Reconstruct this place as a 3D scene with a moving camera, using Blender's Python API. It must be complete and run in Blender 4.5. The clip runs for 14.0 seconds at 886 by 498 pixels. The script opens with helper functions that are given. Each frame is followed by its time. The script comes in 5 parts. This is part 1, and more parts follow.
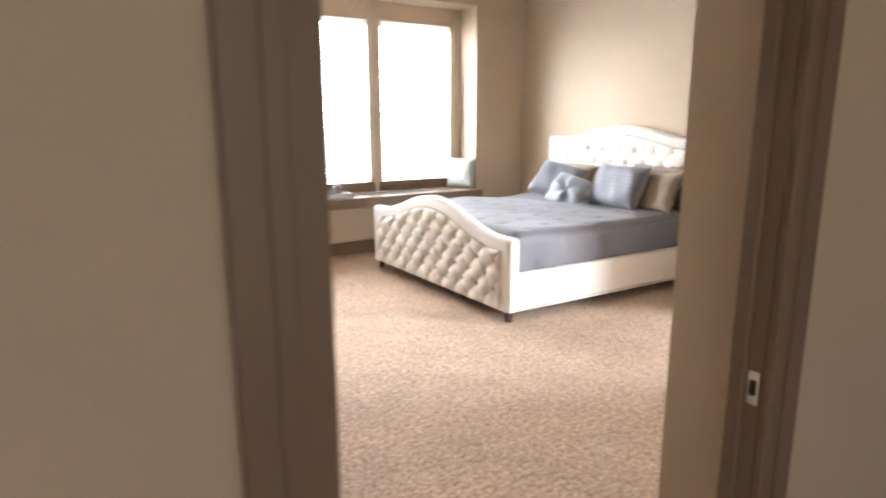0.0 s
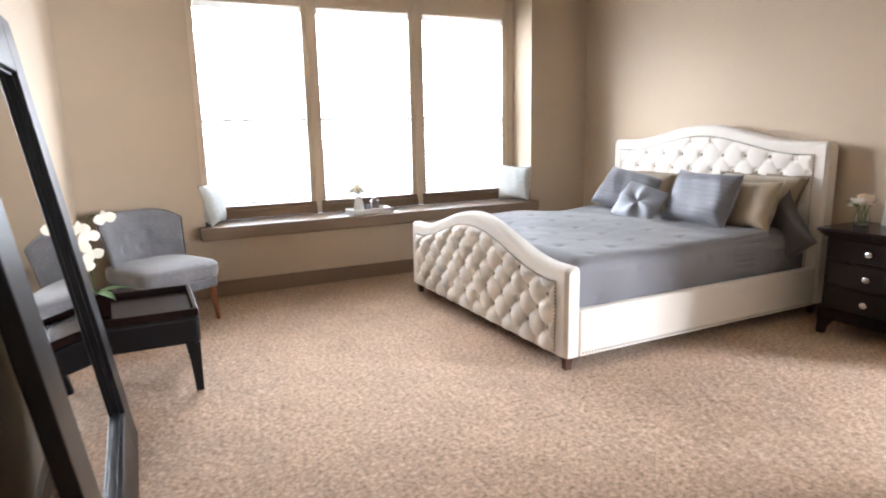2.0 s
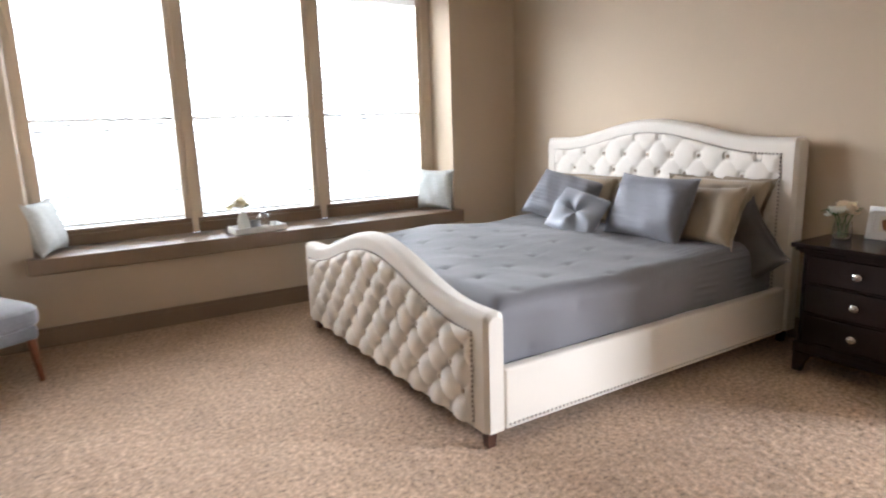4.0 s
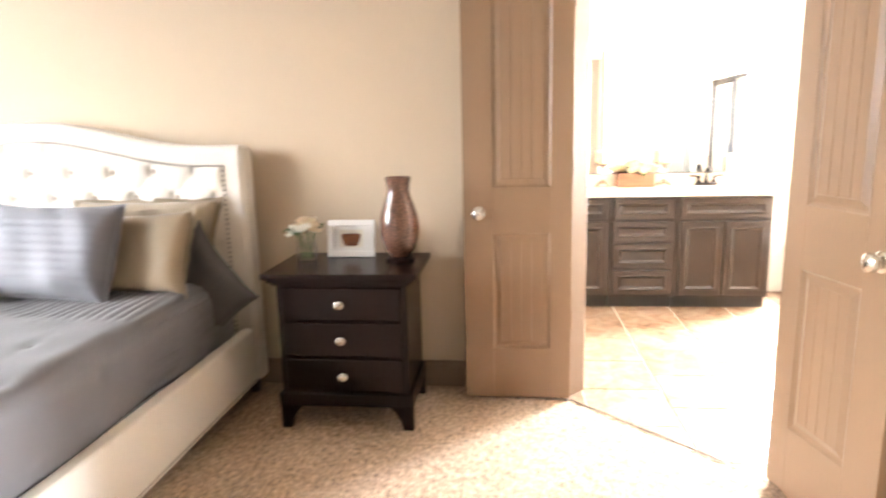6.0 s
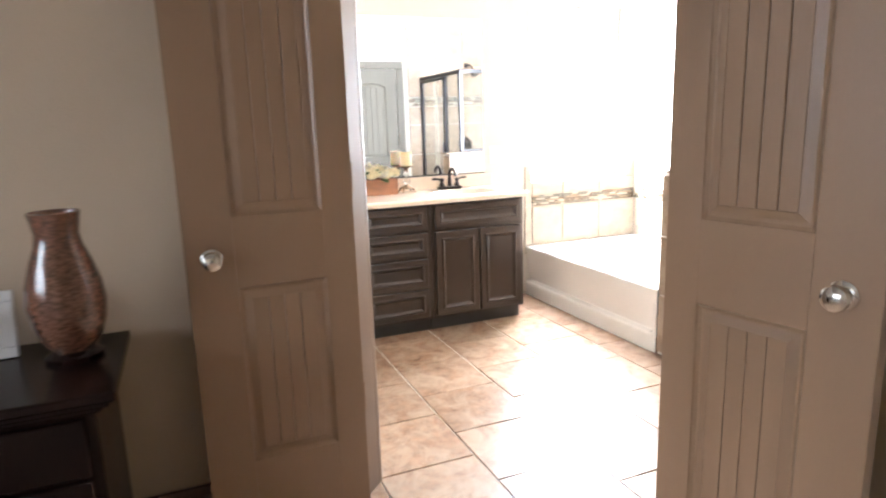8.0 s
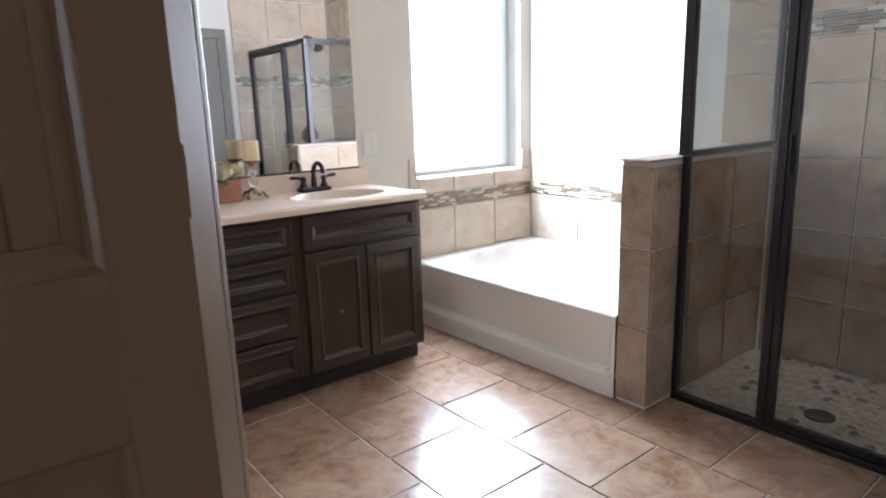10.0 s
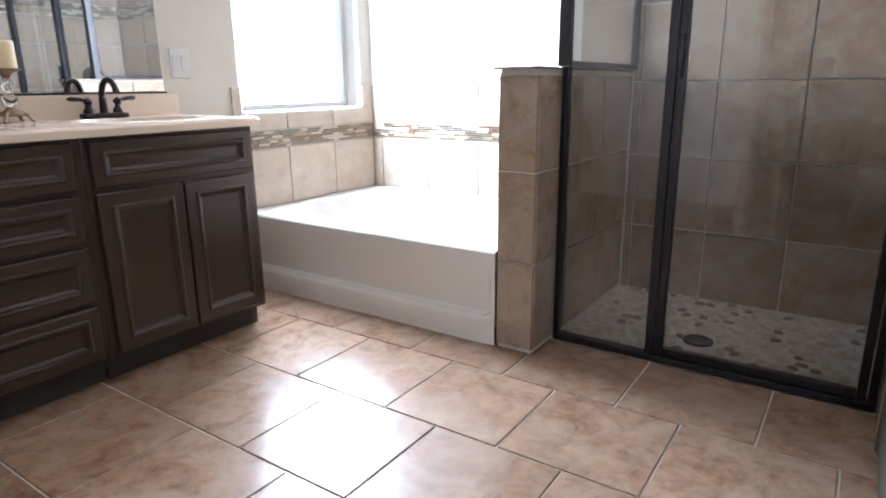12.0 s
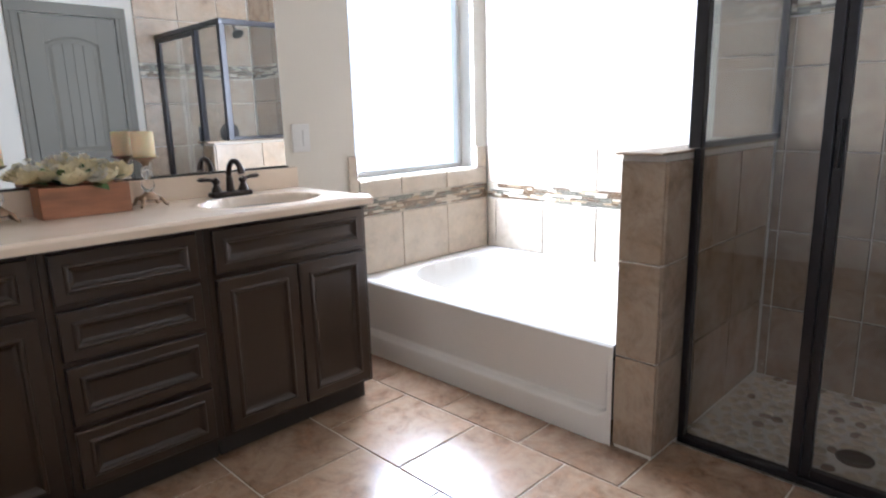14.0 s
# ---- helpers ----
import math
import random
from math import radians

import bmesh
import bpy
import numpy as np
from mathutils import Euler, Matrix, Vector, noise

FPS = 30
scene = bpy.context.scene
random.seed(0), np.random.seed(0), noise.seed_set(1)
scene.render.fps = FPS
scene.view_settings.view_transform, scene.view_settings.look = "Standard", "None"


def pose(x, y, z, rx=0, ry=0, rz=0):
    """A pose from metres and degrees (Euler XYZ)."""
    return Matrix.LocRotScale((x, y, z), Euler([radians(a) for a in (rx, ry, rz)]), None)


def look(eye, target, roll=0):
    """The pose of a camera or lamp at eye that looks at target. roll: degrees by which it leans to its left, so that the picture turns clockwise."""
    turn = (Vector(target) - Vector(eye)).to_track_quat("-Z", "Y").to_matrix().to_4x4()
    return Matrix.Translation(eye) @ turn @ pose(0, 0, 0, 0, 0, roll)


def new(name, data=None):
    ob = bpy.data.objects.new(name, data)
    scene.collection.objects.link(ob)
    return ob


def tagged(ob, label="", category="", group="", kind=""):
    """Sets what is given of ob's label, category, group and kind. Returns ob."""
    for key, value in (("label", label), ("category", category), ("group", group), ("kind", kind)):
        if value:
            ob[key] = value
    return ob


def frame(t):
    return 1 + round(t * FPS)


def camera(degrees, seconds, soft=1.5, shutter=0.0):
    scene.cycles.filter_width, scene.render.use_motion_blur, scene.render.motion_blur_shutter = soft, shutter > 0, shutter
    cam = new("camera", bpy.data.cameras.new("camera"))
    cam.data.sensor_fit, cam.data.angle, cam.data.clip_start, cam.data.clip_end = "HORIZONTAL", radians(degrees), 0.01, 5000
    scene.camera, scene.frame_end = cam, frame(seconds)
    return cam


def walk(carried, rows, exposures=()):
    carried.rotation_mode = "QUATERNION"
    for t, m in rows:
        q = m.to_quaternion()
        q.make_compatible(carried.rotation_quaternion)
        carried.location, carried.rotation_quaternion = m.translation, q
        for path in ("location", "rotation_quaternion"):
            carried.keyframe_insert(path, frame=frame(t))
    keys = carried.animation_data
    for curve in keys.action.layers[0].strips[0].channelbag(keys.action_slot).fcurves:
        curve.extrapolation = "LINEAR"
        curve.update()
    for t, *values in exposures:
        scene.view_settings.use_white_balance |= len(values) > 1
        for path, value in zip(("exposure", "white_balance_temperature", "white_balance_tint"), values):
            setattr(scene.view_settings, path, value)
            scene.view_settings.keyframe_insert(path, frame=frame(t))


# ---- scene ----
cam = camera(71.3, 14.0, soft=2.0, shutter=0.5)
PATH = [
    (0, (0.748, 0.389, 1.415), (1.785, 2.050, 1.009), -0.1),
    (0.5, (0.912, 0.472, 1.408), (2.083, 2.047, 1.02), -0.1),
    (1, (1.030, 0.617, 1.389), (2.148, 2.227, 0.993), -0.2),
    (1.5, (1.136, 0.841, 1.396), (2.138, 2.528, 1.008), -1.3),
    (2, (1.261, 1.002, 1.386), (2.128, 2.764, 1.004), -1.2),
    (4.5, (2.141, 1.930, 1.368), (3.315, 3.498, 0.967), -2.5),
    (5, (2.337, 2.120, 1.335), (3.841, 3.379, 0.945), -2.6),
    (5.5, (2.523, 2.248, 1.329), (4.330, 3.002, 0.921), -1.5),
    (6, (2.764, 2.439, 1.292), (4.716, 2.653, 0.913), -1.4),
    (6.5, (2.978, 2.548, 1.285), (4.942, 2.511, 0.909), -1.7),
    (7, (3.197, 2.665, 1.296), (5.133, 2.352, 0.907), -2.8),
    (7.5, (3.467, 2.667, 1.284), (5.346, 2.108, 0.886), -2.7),
    (8, (3.727, 2.628, 1.273), (5.538, 1.879, 0.875), -1.8),
    (10.5, (4.994, 2.331, 1.13), (6.422, 1.000, 0.697), -1.7),
    (11, (5.096, 2.294, 1.045), (6.409, 0.852, 0.603), -1.4),
    (11.5, (5.161, 2.257, 0.978), (6.363, 0.734, 0.491), -1.1),
    (12, (5.204, 2.216, 0.946), (6.293, 0.619, 0.433), -0.6),
    (12.5, (5.241, 2.189, 0.939), (6.396, 0.639, 0.424), -0.8),
    (13, (5.273, 2.136, 0.964), (6.577, 0.705, 0.462), -1.1),
    (13.5, (5.281, 2.096, 1.023), (6.627, 0.689, 0.569), -1.8),
    (14, (5.286, 2.098, 1.126), (6.667, 0.715, 0.703), -1.5),
]
EXPOSURES = [(0.0, 0.48, 5700, 10), (0.8, 0.55, 5500, 10), (2.0, 0.1, 5550, 10), (4.3, -0.25, 5600, 10), (4.9, -0.25, 5550, 10), (5.5, 0.42, 5950, 10), (6.0, 0.88, 5900, 10), (6.6, 0.98, 5950, 10), (7.2, 0.28, 5650, 10), (8.2, -0.85, 5450, 10), (10.3, -2.2, 5050, 10), (11.5, -2.05, 5000, 10), (12.8, -1.95, 5000, 10), (14.0, -2.3, 5100, 10)]
walk(cam, [(t, look(eye, target, roll)) for t, eye, target, roll in PATH], EXPOSURES)

# ---- light ----
W = bpy.data.worlds.new("sky")
scene.world = W
W.use_nodes = True
_n = W.node_tree.nodes
_sky = _n.new("ShaderNodeTexSky")
_sky.sky_type, _sky.sun_disc = "NISHITA", False
_sky.sun_elevation, _sky.sun_rotation = radians(48), radians(215)
W.node_tree.links.new(_sky.outputs[0], _n["Background"].inputs[0])
_n["Background"].inputs[1].default_value = 0.12


def lamp(name, kind, energy, m, color=(1, 1, 1), **kw):
    data = bpy.data.lights.new(name, kind)
    data.energy, data.color = energy, color
    for k, v in kw.items():
        if k == "size":
            data.size = v
        if k == "size_y":
            data.shape, data.size_y = "RECTANGLE", v
        if k == "angle":
            data.angle = v
    ob = new(name, data)
    ob.matrix_basis = m
    return ob


SUN = (-0.41, -0.53, 0.74)
lamp("sun", "SUN", 3.0, look(SUN, (0, 0, 0)), (1, 0.95, 0.88), angle=radians(0.5))
# daylight of the sky in the openings of the windows
WINDOW_X = [(1.83, 2.75), (2.89, 3.81), (3.96, 4.89)]
WINDOW_Z = (0.73, 2.50)
for a, b in WINDOW_X:
    lamp("window_daylight", "AREA", 250, look(((a + b) / 2, 7.75, 2.15), ((a + b) / 2, 6.75, 1.50)), (1, 0.97, 0.93), size=b - a + 0.06, size_y=2.2)
lamp("window_daylight", "AREA", 820, look((7.672, -0.125, 1.457), (6.672, -0.125, 1.457)), (1, 0.98, 0.95), size=0.835, size_y=1.24)
# unseen warm fill lamp, added to brighten the hall side of the doorway
lamp("hall_fill_lamp", "AREA", 17, look((0.8, -2.5, 1.45), (0.8, 0, 1.45)), (1, 0.80, 0.62), size=2.7, size_y=1.65)


# ---- materials ----
def material(name, base, rough=0.6, metal=0.0, vary=0.12, scale=8.0, bump=0.0, bump_scale=60.0, fine=0.0, coat=0.0, per_object=0.0, sheen=0.0, stretch=None, second=None, second_at=0.55, spec=None, grit=0.5, sharp=1.0, patch=0.0, patch_scale=2.5):
    m = bpy.data.materials.new(name)
    m.use_nodes = True
    t = m.node_tree
    n, l = t.nodes, t.links
    p = n["Principled BSDF"]
    p.inputs["Roughness"].default_value, p.inputs["Metallic"].default_value = rough, metal
    p.inputs["Coat Weight"].default_value = coat
    p.inputs["Coat Roughness"].default_value = 0.08
    p.inputs["Sheen Weight"].default_value = sheen
    if spec is not None:
        p.inputs["Specular IOR Level"].default_value = spec
    co = n.new("ShaderNodeTexCoord")
    mp = n.new("ShaderNodeMapping")
    if stretch:
        mp.inputs["Scale"].default_value = stretch
    l.new(co.outputs["Object"], mp.inputs[0])
    n1 = n.new("ShaderNodeTexNoise")
    n1.inputs["Scale"].default_value, n1.inputs["Detail"].default_value, n1.inputs["Roughness"].default_value = scale, 8, grit
    l.new(mp.outputs[0], n1.inputs["Vector"])
    n2 = n.new("ShaderNodeTexNoise")
    n2.inputs["Scale"].default_value, n2.inputs["Detail"].default_value = bump_scale, 4
    l.new(mp.outputs[0], n2.inputs["Vector"])
    add = n.new("ShaderNodeMath")
    add.operation = "MULTIPLY_ADD"
    l.new(n2.outputs[0], add.inputs[0])
    add.inputs[1].default_value = fine
    l.new(n1.outputs[0], add.inputs[2])
    ramp = n.new("ShaderNodeValToRGB")
    lo = [c * (1 - vary) for c in base]
    hi = [min(1, c * (1 + vary)) for c in base]
    e = ramp.color_ramp.elements
    mid = 0.5 + fine * 0.5
    e[0].position, e[0].color = max(0.0, mid - (0.22 + fine * 0.2) * sharp), (*lo, 1)
    e[1].position, e[1].color = min(1.0, mid + (0.22 + fine * 0.2) * sharp), (*hi, 1)
    l.new(add.outputs[0], ramp.inputs[0])
    out = ramp.outputs[0]
    if second:
        n3 = n.new("ShaderNodeTexNoise")
        n3.inputs["Scale"].default_value, n3.inputs["Detail"].default_value, n3.inputs["Roughness"].default_value = scale * 0.45, 9, min(0.75, grit + 0.08)
        n3.inputs["Distortion"].default_value = 0.8
        l.new(mp.outputs[0], n3.inputs["Vector"])
        r3 = n.new("ShaderNodeMapRange")
        r3.inputs[1].default_value, r3.inputs[2].default_value = second_at - 0.2 * sharp, second_at + 0.22 * sharp
        l.new(n3.outputs[0], r3.inputs[0])
        mx = n.new("ShaderNodeMix")
        mx.data_type = "RGBA"
        l.new(r3.outputs[0], mx.inputs[0])
        l.new(out, mx.inputs[6])
        mx.inputs[7].default_value = (*second, 1)
        out = mx.outputs[2]
    if patch:
        n4 = n.new("ShaderNodeTexNoise")
        n4.inputs["Scale"].default_value, n4.inputs["Detail"].default_value = patch_scale, 4
        l.new(co.outputs["Object"], n4.inputs["Vector"])
        r4 = n.new("ShaderNodeMapRange")
        r4.inputs[1].default_value, r4.inputs[2].default_value = 0.3, 0.7
        r4.inputs[3].default_value, r4.inputs[4].default_value = 1 - patch, 1 + patch
        l.new(n4.outputs[0], r4.inputs[0])
        s4 = n.new("ShaderNodeVectorMath")
        s4.operation = "SCALE"
        l.new(out, s4.inputs[0])
        l.new(r4.outputs[0], s4.inputs["Scale"])
        out = s4.outputs[0]
    if per_object:
        oi = n.new("ShaderNodeObjectInfo")
        # a different patch of the pattern and a slightly different tone on each piece
        vm = n.new("ShaderNodeVectorMath")
        vm.operation = "MULTIPLY_ADD"
        l.new(oi.outputs["Random"], vm.inputs[0])
        vm.inputs[1].default_value = (37.0, 23.0, 11.0)
        l.new(co.outputs["Object"], vm.inputs[2])
        l.new(vm.outputs[0], mp.inputs[0])
        mr = n.new("ShaderNodeMapRange")
        mr.inputs[3].default_value, mr.inputs[4].default_value = 1 - per_object, 1 + per_object
        l.new(oi.outputs["Random"], mr.inputs[0])
        sc = n.new("ShaderNodeVectorMath")
        sc.operation = "SCALE"
        l.new(out, sc.inputs[0])
        l.new(mr.outputs[0], sc.inputs["Scale"])
        out = sc.outputs[0]
    l.new(out, p.inputs["Base Color"])
    rr = n.new("ShaderNodeMapRange")
    rr.inputs[3].default_value, rr.inputs[4].default_value = max(0.02, rough * 0.85), min(1, rough * 1.15)
    l.new(n1.outputs[0], rr.inputs[0])
    l.new(rr.outputs[0], p.inputs["Roughness"])
    if bump:
        b = n.new("ShaderNodeBump")
        b.inputs["Strength"].default_value, b.inputs["Distance"].default_value = min(1, bump), 0.004
        l.new(n2.outputs[0], b.inputs["Height"])
        l.new(b.outputs[0], p.inputs["Normal"])
    return m


WALL = material("wall_paint", (0.503, 0.404, 0.290), 0.75, vary=0.03, scale=1.5, bump=0.25, bump_scale=140)
BATH_WALL = material("bath_wall_paint", (0.76, 0.71, 0.63), 0.7, vary=0.03, scale=1.5, bump=0.25, bump_scale=140)
CEILING = material("ceiling_paint", (0.70, 0.66, 0.59), 0.85, vary=0.02, bump=0.4, bump_scale=110)
TRIM = material("trim_paint", (0.190, 0.130, 0.084), 0.42, spec=0.38, vary=0.05, scale=3, bump=0.06, bump_scale=90)
DOOR_PAINT = material("door_paint", (0.220, 0.138, 0.078), 0.40, vary=0.05, scale=4, bump=0.12, bump_scale=160, stretch=(1, 1, 0.12))
CARPET = material("carpet", (0.400, 0.277, 0.184), 0.95, vary=0.75, scale=46, bump=1.0, bump_scale=230, fine=0.3, sheen=0.12, spec=0.1, grit=0.6, patch=0.09, patch_scale=3.5)
WHITE_TRIM = material("window_vinyl", (0.62, 0.52, 0.40), 0.45, vary=0.03, scale=3)
BLIND = material("blind_slat_white", (0.80, 0.79, 0.76), 0.5, vary=0.03, scale=5)
_t = BLIND.node_tree
_tr, _mx = _t.nodes.new("ShaderNodeBsdfTranslucent"), _t.nodes.new("ShaderNodeMixShader")
_tr.inputs[0].default_value, _mx.inputs[0].default_value = (0.90, 0.89, 0.86, 1), 0.40
_t.links.new(_t.nodes["Principled BSDF"].outputs[0], _mx.inputs[1])
_t.links.new(_tr.outputs[0], _mx.inputs[2])
_t.links.new(_mx.outputs[0], _t.nodes["Material Output"].inputs[0])
LINEN = material("cream_linen", (0.70, 0.645, 0.57), 0.85, vary=0.06, scale=420, bump=0.35, bump_scale=520, sheen=0.2)
# darker than the linen; part of the dimples' shade is put into this colour
BUTTON = material("shaded_cream_button", (0.44, 0.37, 0.30), 0.8, vary=0.05, scale=100)
NAIL = material("nailhead_pewter", (0.34, 0.30, 0.26), 0.35, metal=0.9, vary=0.1, scale=50)
BEDLEG = material("dark_walnut_leg", (0.055, 0.022, 0.014), 0.35, vary=0.25, scale=12, stretch=(6, 6, 1))
COMFORTER = material("grey_comforter", (0.130, 0.125, 0.134), 0.7, vary=0.06, scale=260, bump=0.25, bump_scale=420, sheen=0.18)
PILLOW_GREY = material("grey_pillow_cloth", (0.140, 0.139, 0.155), 0.72, vary=0.07, scale=220, bump=0.3, bump_scale=380, sheen=0.2)
PILLOW_DARK = material("charcoal_sham_cloth", (0.074, 0.066, 0.062), 0.8, vary=0.08, scale=220, bump=0.3, bump_scale=380, sheen=0.1)
PILLOW_KHAKI = material("khaki_sham_cloth", (0.31, 0.245, 0.165), 0.75, vary=0.06, scale=200, bump=0.25, bump_scale=380, sheen=0.25)
PILLOW_SILVER = material("silver_satin_cloth", (0.25, 0.26, 0.285), 0.60, vary=0.05, scale=90, bump=0.2, bump_scale=300, sheen=0.2)
PILLOW_PALE = material("pale_blue_cushion_cloth", (0.56, 0.58, 0.56), 0.75, vary=0.12, scale=60, bump=0.3, bump_scale=350)
BLACKWOOD = material("espresso_lacquer", (0.0085, 0.0040, 0.0032), 0.24, vary=0.12, scale=3, spec=0.16)
NICKEL = material("satin_nickel", (0.72, 0.70, 0.66), 0.18, metal=1.0, vary=0.04, scale=40)
CHAIRCLOTH = material("grey_velvet", (0.165, 0.163, 0.172), 0.85, vary=0.14, scale=60, bump=0.3, bump_scale=400, sheen=0.4, patch=0.15, patch_scale=7)
CHAIRLEG = material("cherry_leg", (0.22, 0.075, 0.03), 0.35, vary=0.25, scale=14, stretch=(6, 6, 1))
FRAMEBLACK = material("black_satin_frame", (0.006, 0.005, 0.005), 0.32, vary=0.12, scale=4, spec=0.22)
VANITY = material("vanity_stain", (0.028, 0.0176, 0.0114), 0.33, vary=0.10, scale=4, spec=0.30)
TOEKICK = material("toe_kick_dark", (0.02, 0.016, 0.013), 0.7, vary=0.1)
COUNTER = material("cultured_marble_cream", (0.82, 0.69, 0.555), 0.16, vary=0.035, scale=7, coat=0.3)
BRONZE = material("oil_rubbed_bronze", (0.030, 0.023, 0.020), 0.3, metal=0.85, vary=0.3, scale=30)
SHOWERFRAME = material("dark_bronze_frame", (0.012, 0.010, 0.011), 0.3, metal=0.5, vary=0.15, scale=20)
TUB = material("tub_acrylic", (0.87, 0.83, 0.77), 0.16, vary=0.015, scale=3, coat=0.3)
TILE = material("floor_tile", (0.205, 0.118, 0.068), 0.23, vary=0.42, scale=17, bump=0.08, bump_scale=60, fine=0.25, per_object=0.10, second=(0.315, 0.222, 0.150), second_at=0.49, grit=0.68, sharp=0.62)
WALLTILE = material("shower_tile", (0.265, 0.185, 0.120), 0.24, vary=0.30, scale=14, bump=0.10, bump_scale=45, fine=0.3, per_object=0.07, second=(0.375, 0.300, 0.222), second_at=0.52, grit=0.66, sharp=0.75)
# shower tile again, lightened: the window's light on the surround is in its colour
WALLTILE_LIT = material("shower_tile_lit", (0.53, 0.445, 0.345), 0.24, vary=0.24, scale=14, bump=0.10, bump_scale=45, fine=0.3, per_object=0.06, second=(0.62, 0.545, 0.45), second_at=0.50, grit=0.66, sharp=0.75)
GROUT = material("grout", (0.60, 0.53, 0.44), 0.9, vary=0.08, scale=60, bump=0.3, bump_scale=260)
SHOWERGROUT = material("light_grout", (0.62, 0.57, 0.49), 0.9, vary=0.08, scale=60, bump=0.3, bump_scale=260)
PEBBLE_A = material("pebble", (0.50, 0.42, 0.32), 0.5, vary=0.3, scale=14)
PEBBLE_B = material("dark_pebble", (0.22, 0.155, 0.11), 0.45, vary=0.4, scale=14)
MOSAIC = [material("mosaic_" + k, c, 0.14, vary=0.12, scale=40) for k, c in (("brown", (0.10, 0.065, 0.038)), ("tan", (0.32, 0.235, 0.15)), ("grey", (0.13, 0.12, 0.095)), ("cream", (0.60, 0.53, 0.42)))]
CANDLE = material("candle_wax", (0.80, 0.66, 0.42), 0.5, vary=0.04, scale=20)
CANDLE.node_tree.nodes["Principled BSDF"].inputs["Subsurface Weight"].default_value = 0.3
CANDLE.node_tree.nodes["Principled BSDF"].inputs["Subsurface Radius"].default_value = (0.02, 0.012, 0.006)
WOODBOX = material("cedar_planter_wood", (0.23, 0.098, 0.046), 0.5, vary=0.3, scale=7, stretch=(6, 1, 6), bump=0.2, bump_scale=50)
PETAL = material("cream_petal", (0.92, 0.83, 0.58), 0.6, vary=0.08, scale=30)
PETAL_PEACH = material("peach_petal", (0.84, 0.66, 0.48), 0.6, vary=0.1, scale=30)
ORCHID = material("white_orchid_petal", (0.86, 0.85, 0.83), 0.55, vary=0.05, scale=30)
for _m in (PETAL, PETAL_PEACH, ORCHID):
    _t = _m.node_tree
    _tr, _mx = _t.nodes.new("ShaderNodeBsdfTranslucent"), _t.nodes.new("ShaderNodeMixShader")
    _tr.inputs[0].default_value, _mx.inputs[0].default_value = (0.90, 0.84, 0.66, 1), 0.40
    _t.links.new(_t.nodes["Principled BSDF"].outputs[0], _mx.inputs[1])
    _t.links.new(_tr.outputs[0], _mx.inputs[2])
    _t.links.new(_mx.outputs[0], _t.nodes["Material Output"].inputs[0])
LEAF = material("leaf_green", (0.06, 0.13, 0.036), 0.5, vary=0.35, scale=20)
VASE = material("mottled_brown_glaze", (0.100, 0.046, 0.028), 0.15, vary=0.5, scale=60, fine=0.5, stretch=(1, 1, 2.5), coat=0.6)
PRINT = material("print_paper", (0.76, 0.71, 0.62), 0.6, vary=0.1, scale=20)
PRINTBROWN = material("print_brown", (0.20, 0.065, 0.02), 0.6, vary=0.4, scale=25)
WHITEPAINT = material("white_paint", (0.80, 0.79, 0.77), 0.4, vary=0.02)
GREYDOOR = material("bath_door_paint", (0.085, 0.076, 0.060), 0.7, vary=0.04, scale=4, spec=0.2)
JARCREAM = material("tray_ceramic", (0.78, 0.76, 0.72), 0.3, vary=0.03)
LAWN = material("lawn", (0.07, 0.11, 0.035), 0.9, vary=0.3, scale=2)


def glass_material(name, tint=(1, 1, 1), rough=0.0, ior=1.45):
    m = bpy.data.materials.new(name)
    m.use_nodes = True
    n, l = m.node_tree.nodes, m.node_tree.links
    p = n["Principled BSDF"]
    p.inputs["Base Color"].default_value = (*tint, 1)
    p.inputs["Roughness"].default_value, p.inputs["Transmission Weight"].default_value, p.inputs["IOR"].default_value = rough, 1, ior
    return m


PANE = glass_material("window_glass", (0.98, 0.99, 0.99), 0.0, 1.5)
SHOWERGLASS = glass_material("shower_glass", (0.67, 0.69, 0.69), 0.0, 1.5)
CLEARGLASS = glass_material("clear_glass", (0.97, 0.98, 0.98))
MIRROR = bpy.data.materials.new("mirror_silver")
MIRROR.use_nodes = True
_p = MIRROR.node_tree.nodes["Principled BSDF"]
_p.inputs["Metallic"].default_value, _p.inputs["Roughness"].default_value = 1.0, 0.015
_p.inputs["Base Color"].default_value = (0.90, 0.91, 0.90, 1)


# ---- mesh helpers ----
def box(bm, x0, x1, y0, y1, z0, z1, bevel=0.0, segments=2, m=None):
    vs = [bm.verts.new((x, y, z)) for x in (x0, x1) for y in (y0, y1) for z in (z0, z1)]
    fs = [bm.faces.new([vs[i] for i in q]) for q in ((0, 1, 3, 2), (4, 6, 7, 5), (0, 4, 5, 1), (2, 3, 7, 6), (0, 2, 6, 4), (1, 5, 7, 3))]
    if bevel:
        es = list({e for f in fs for e in f.edges})
        r = bmesh.ops.bevel(bm, geom=es, offset=bevel, segments=segments, affect="EDGES", profile=0.6)
        vs = list({v for f in r["faces"] for v in f.verts} | {v for v in vs if v.is_valid})
    if m is not None:
        bmesh.ops.transform(bm, matrix=m, verts=[v for v in vs if v.is_valid])
    return vs


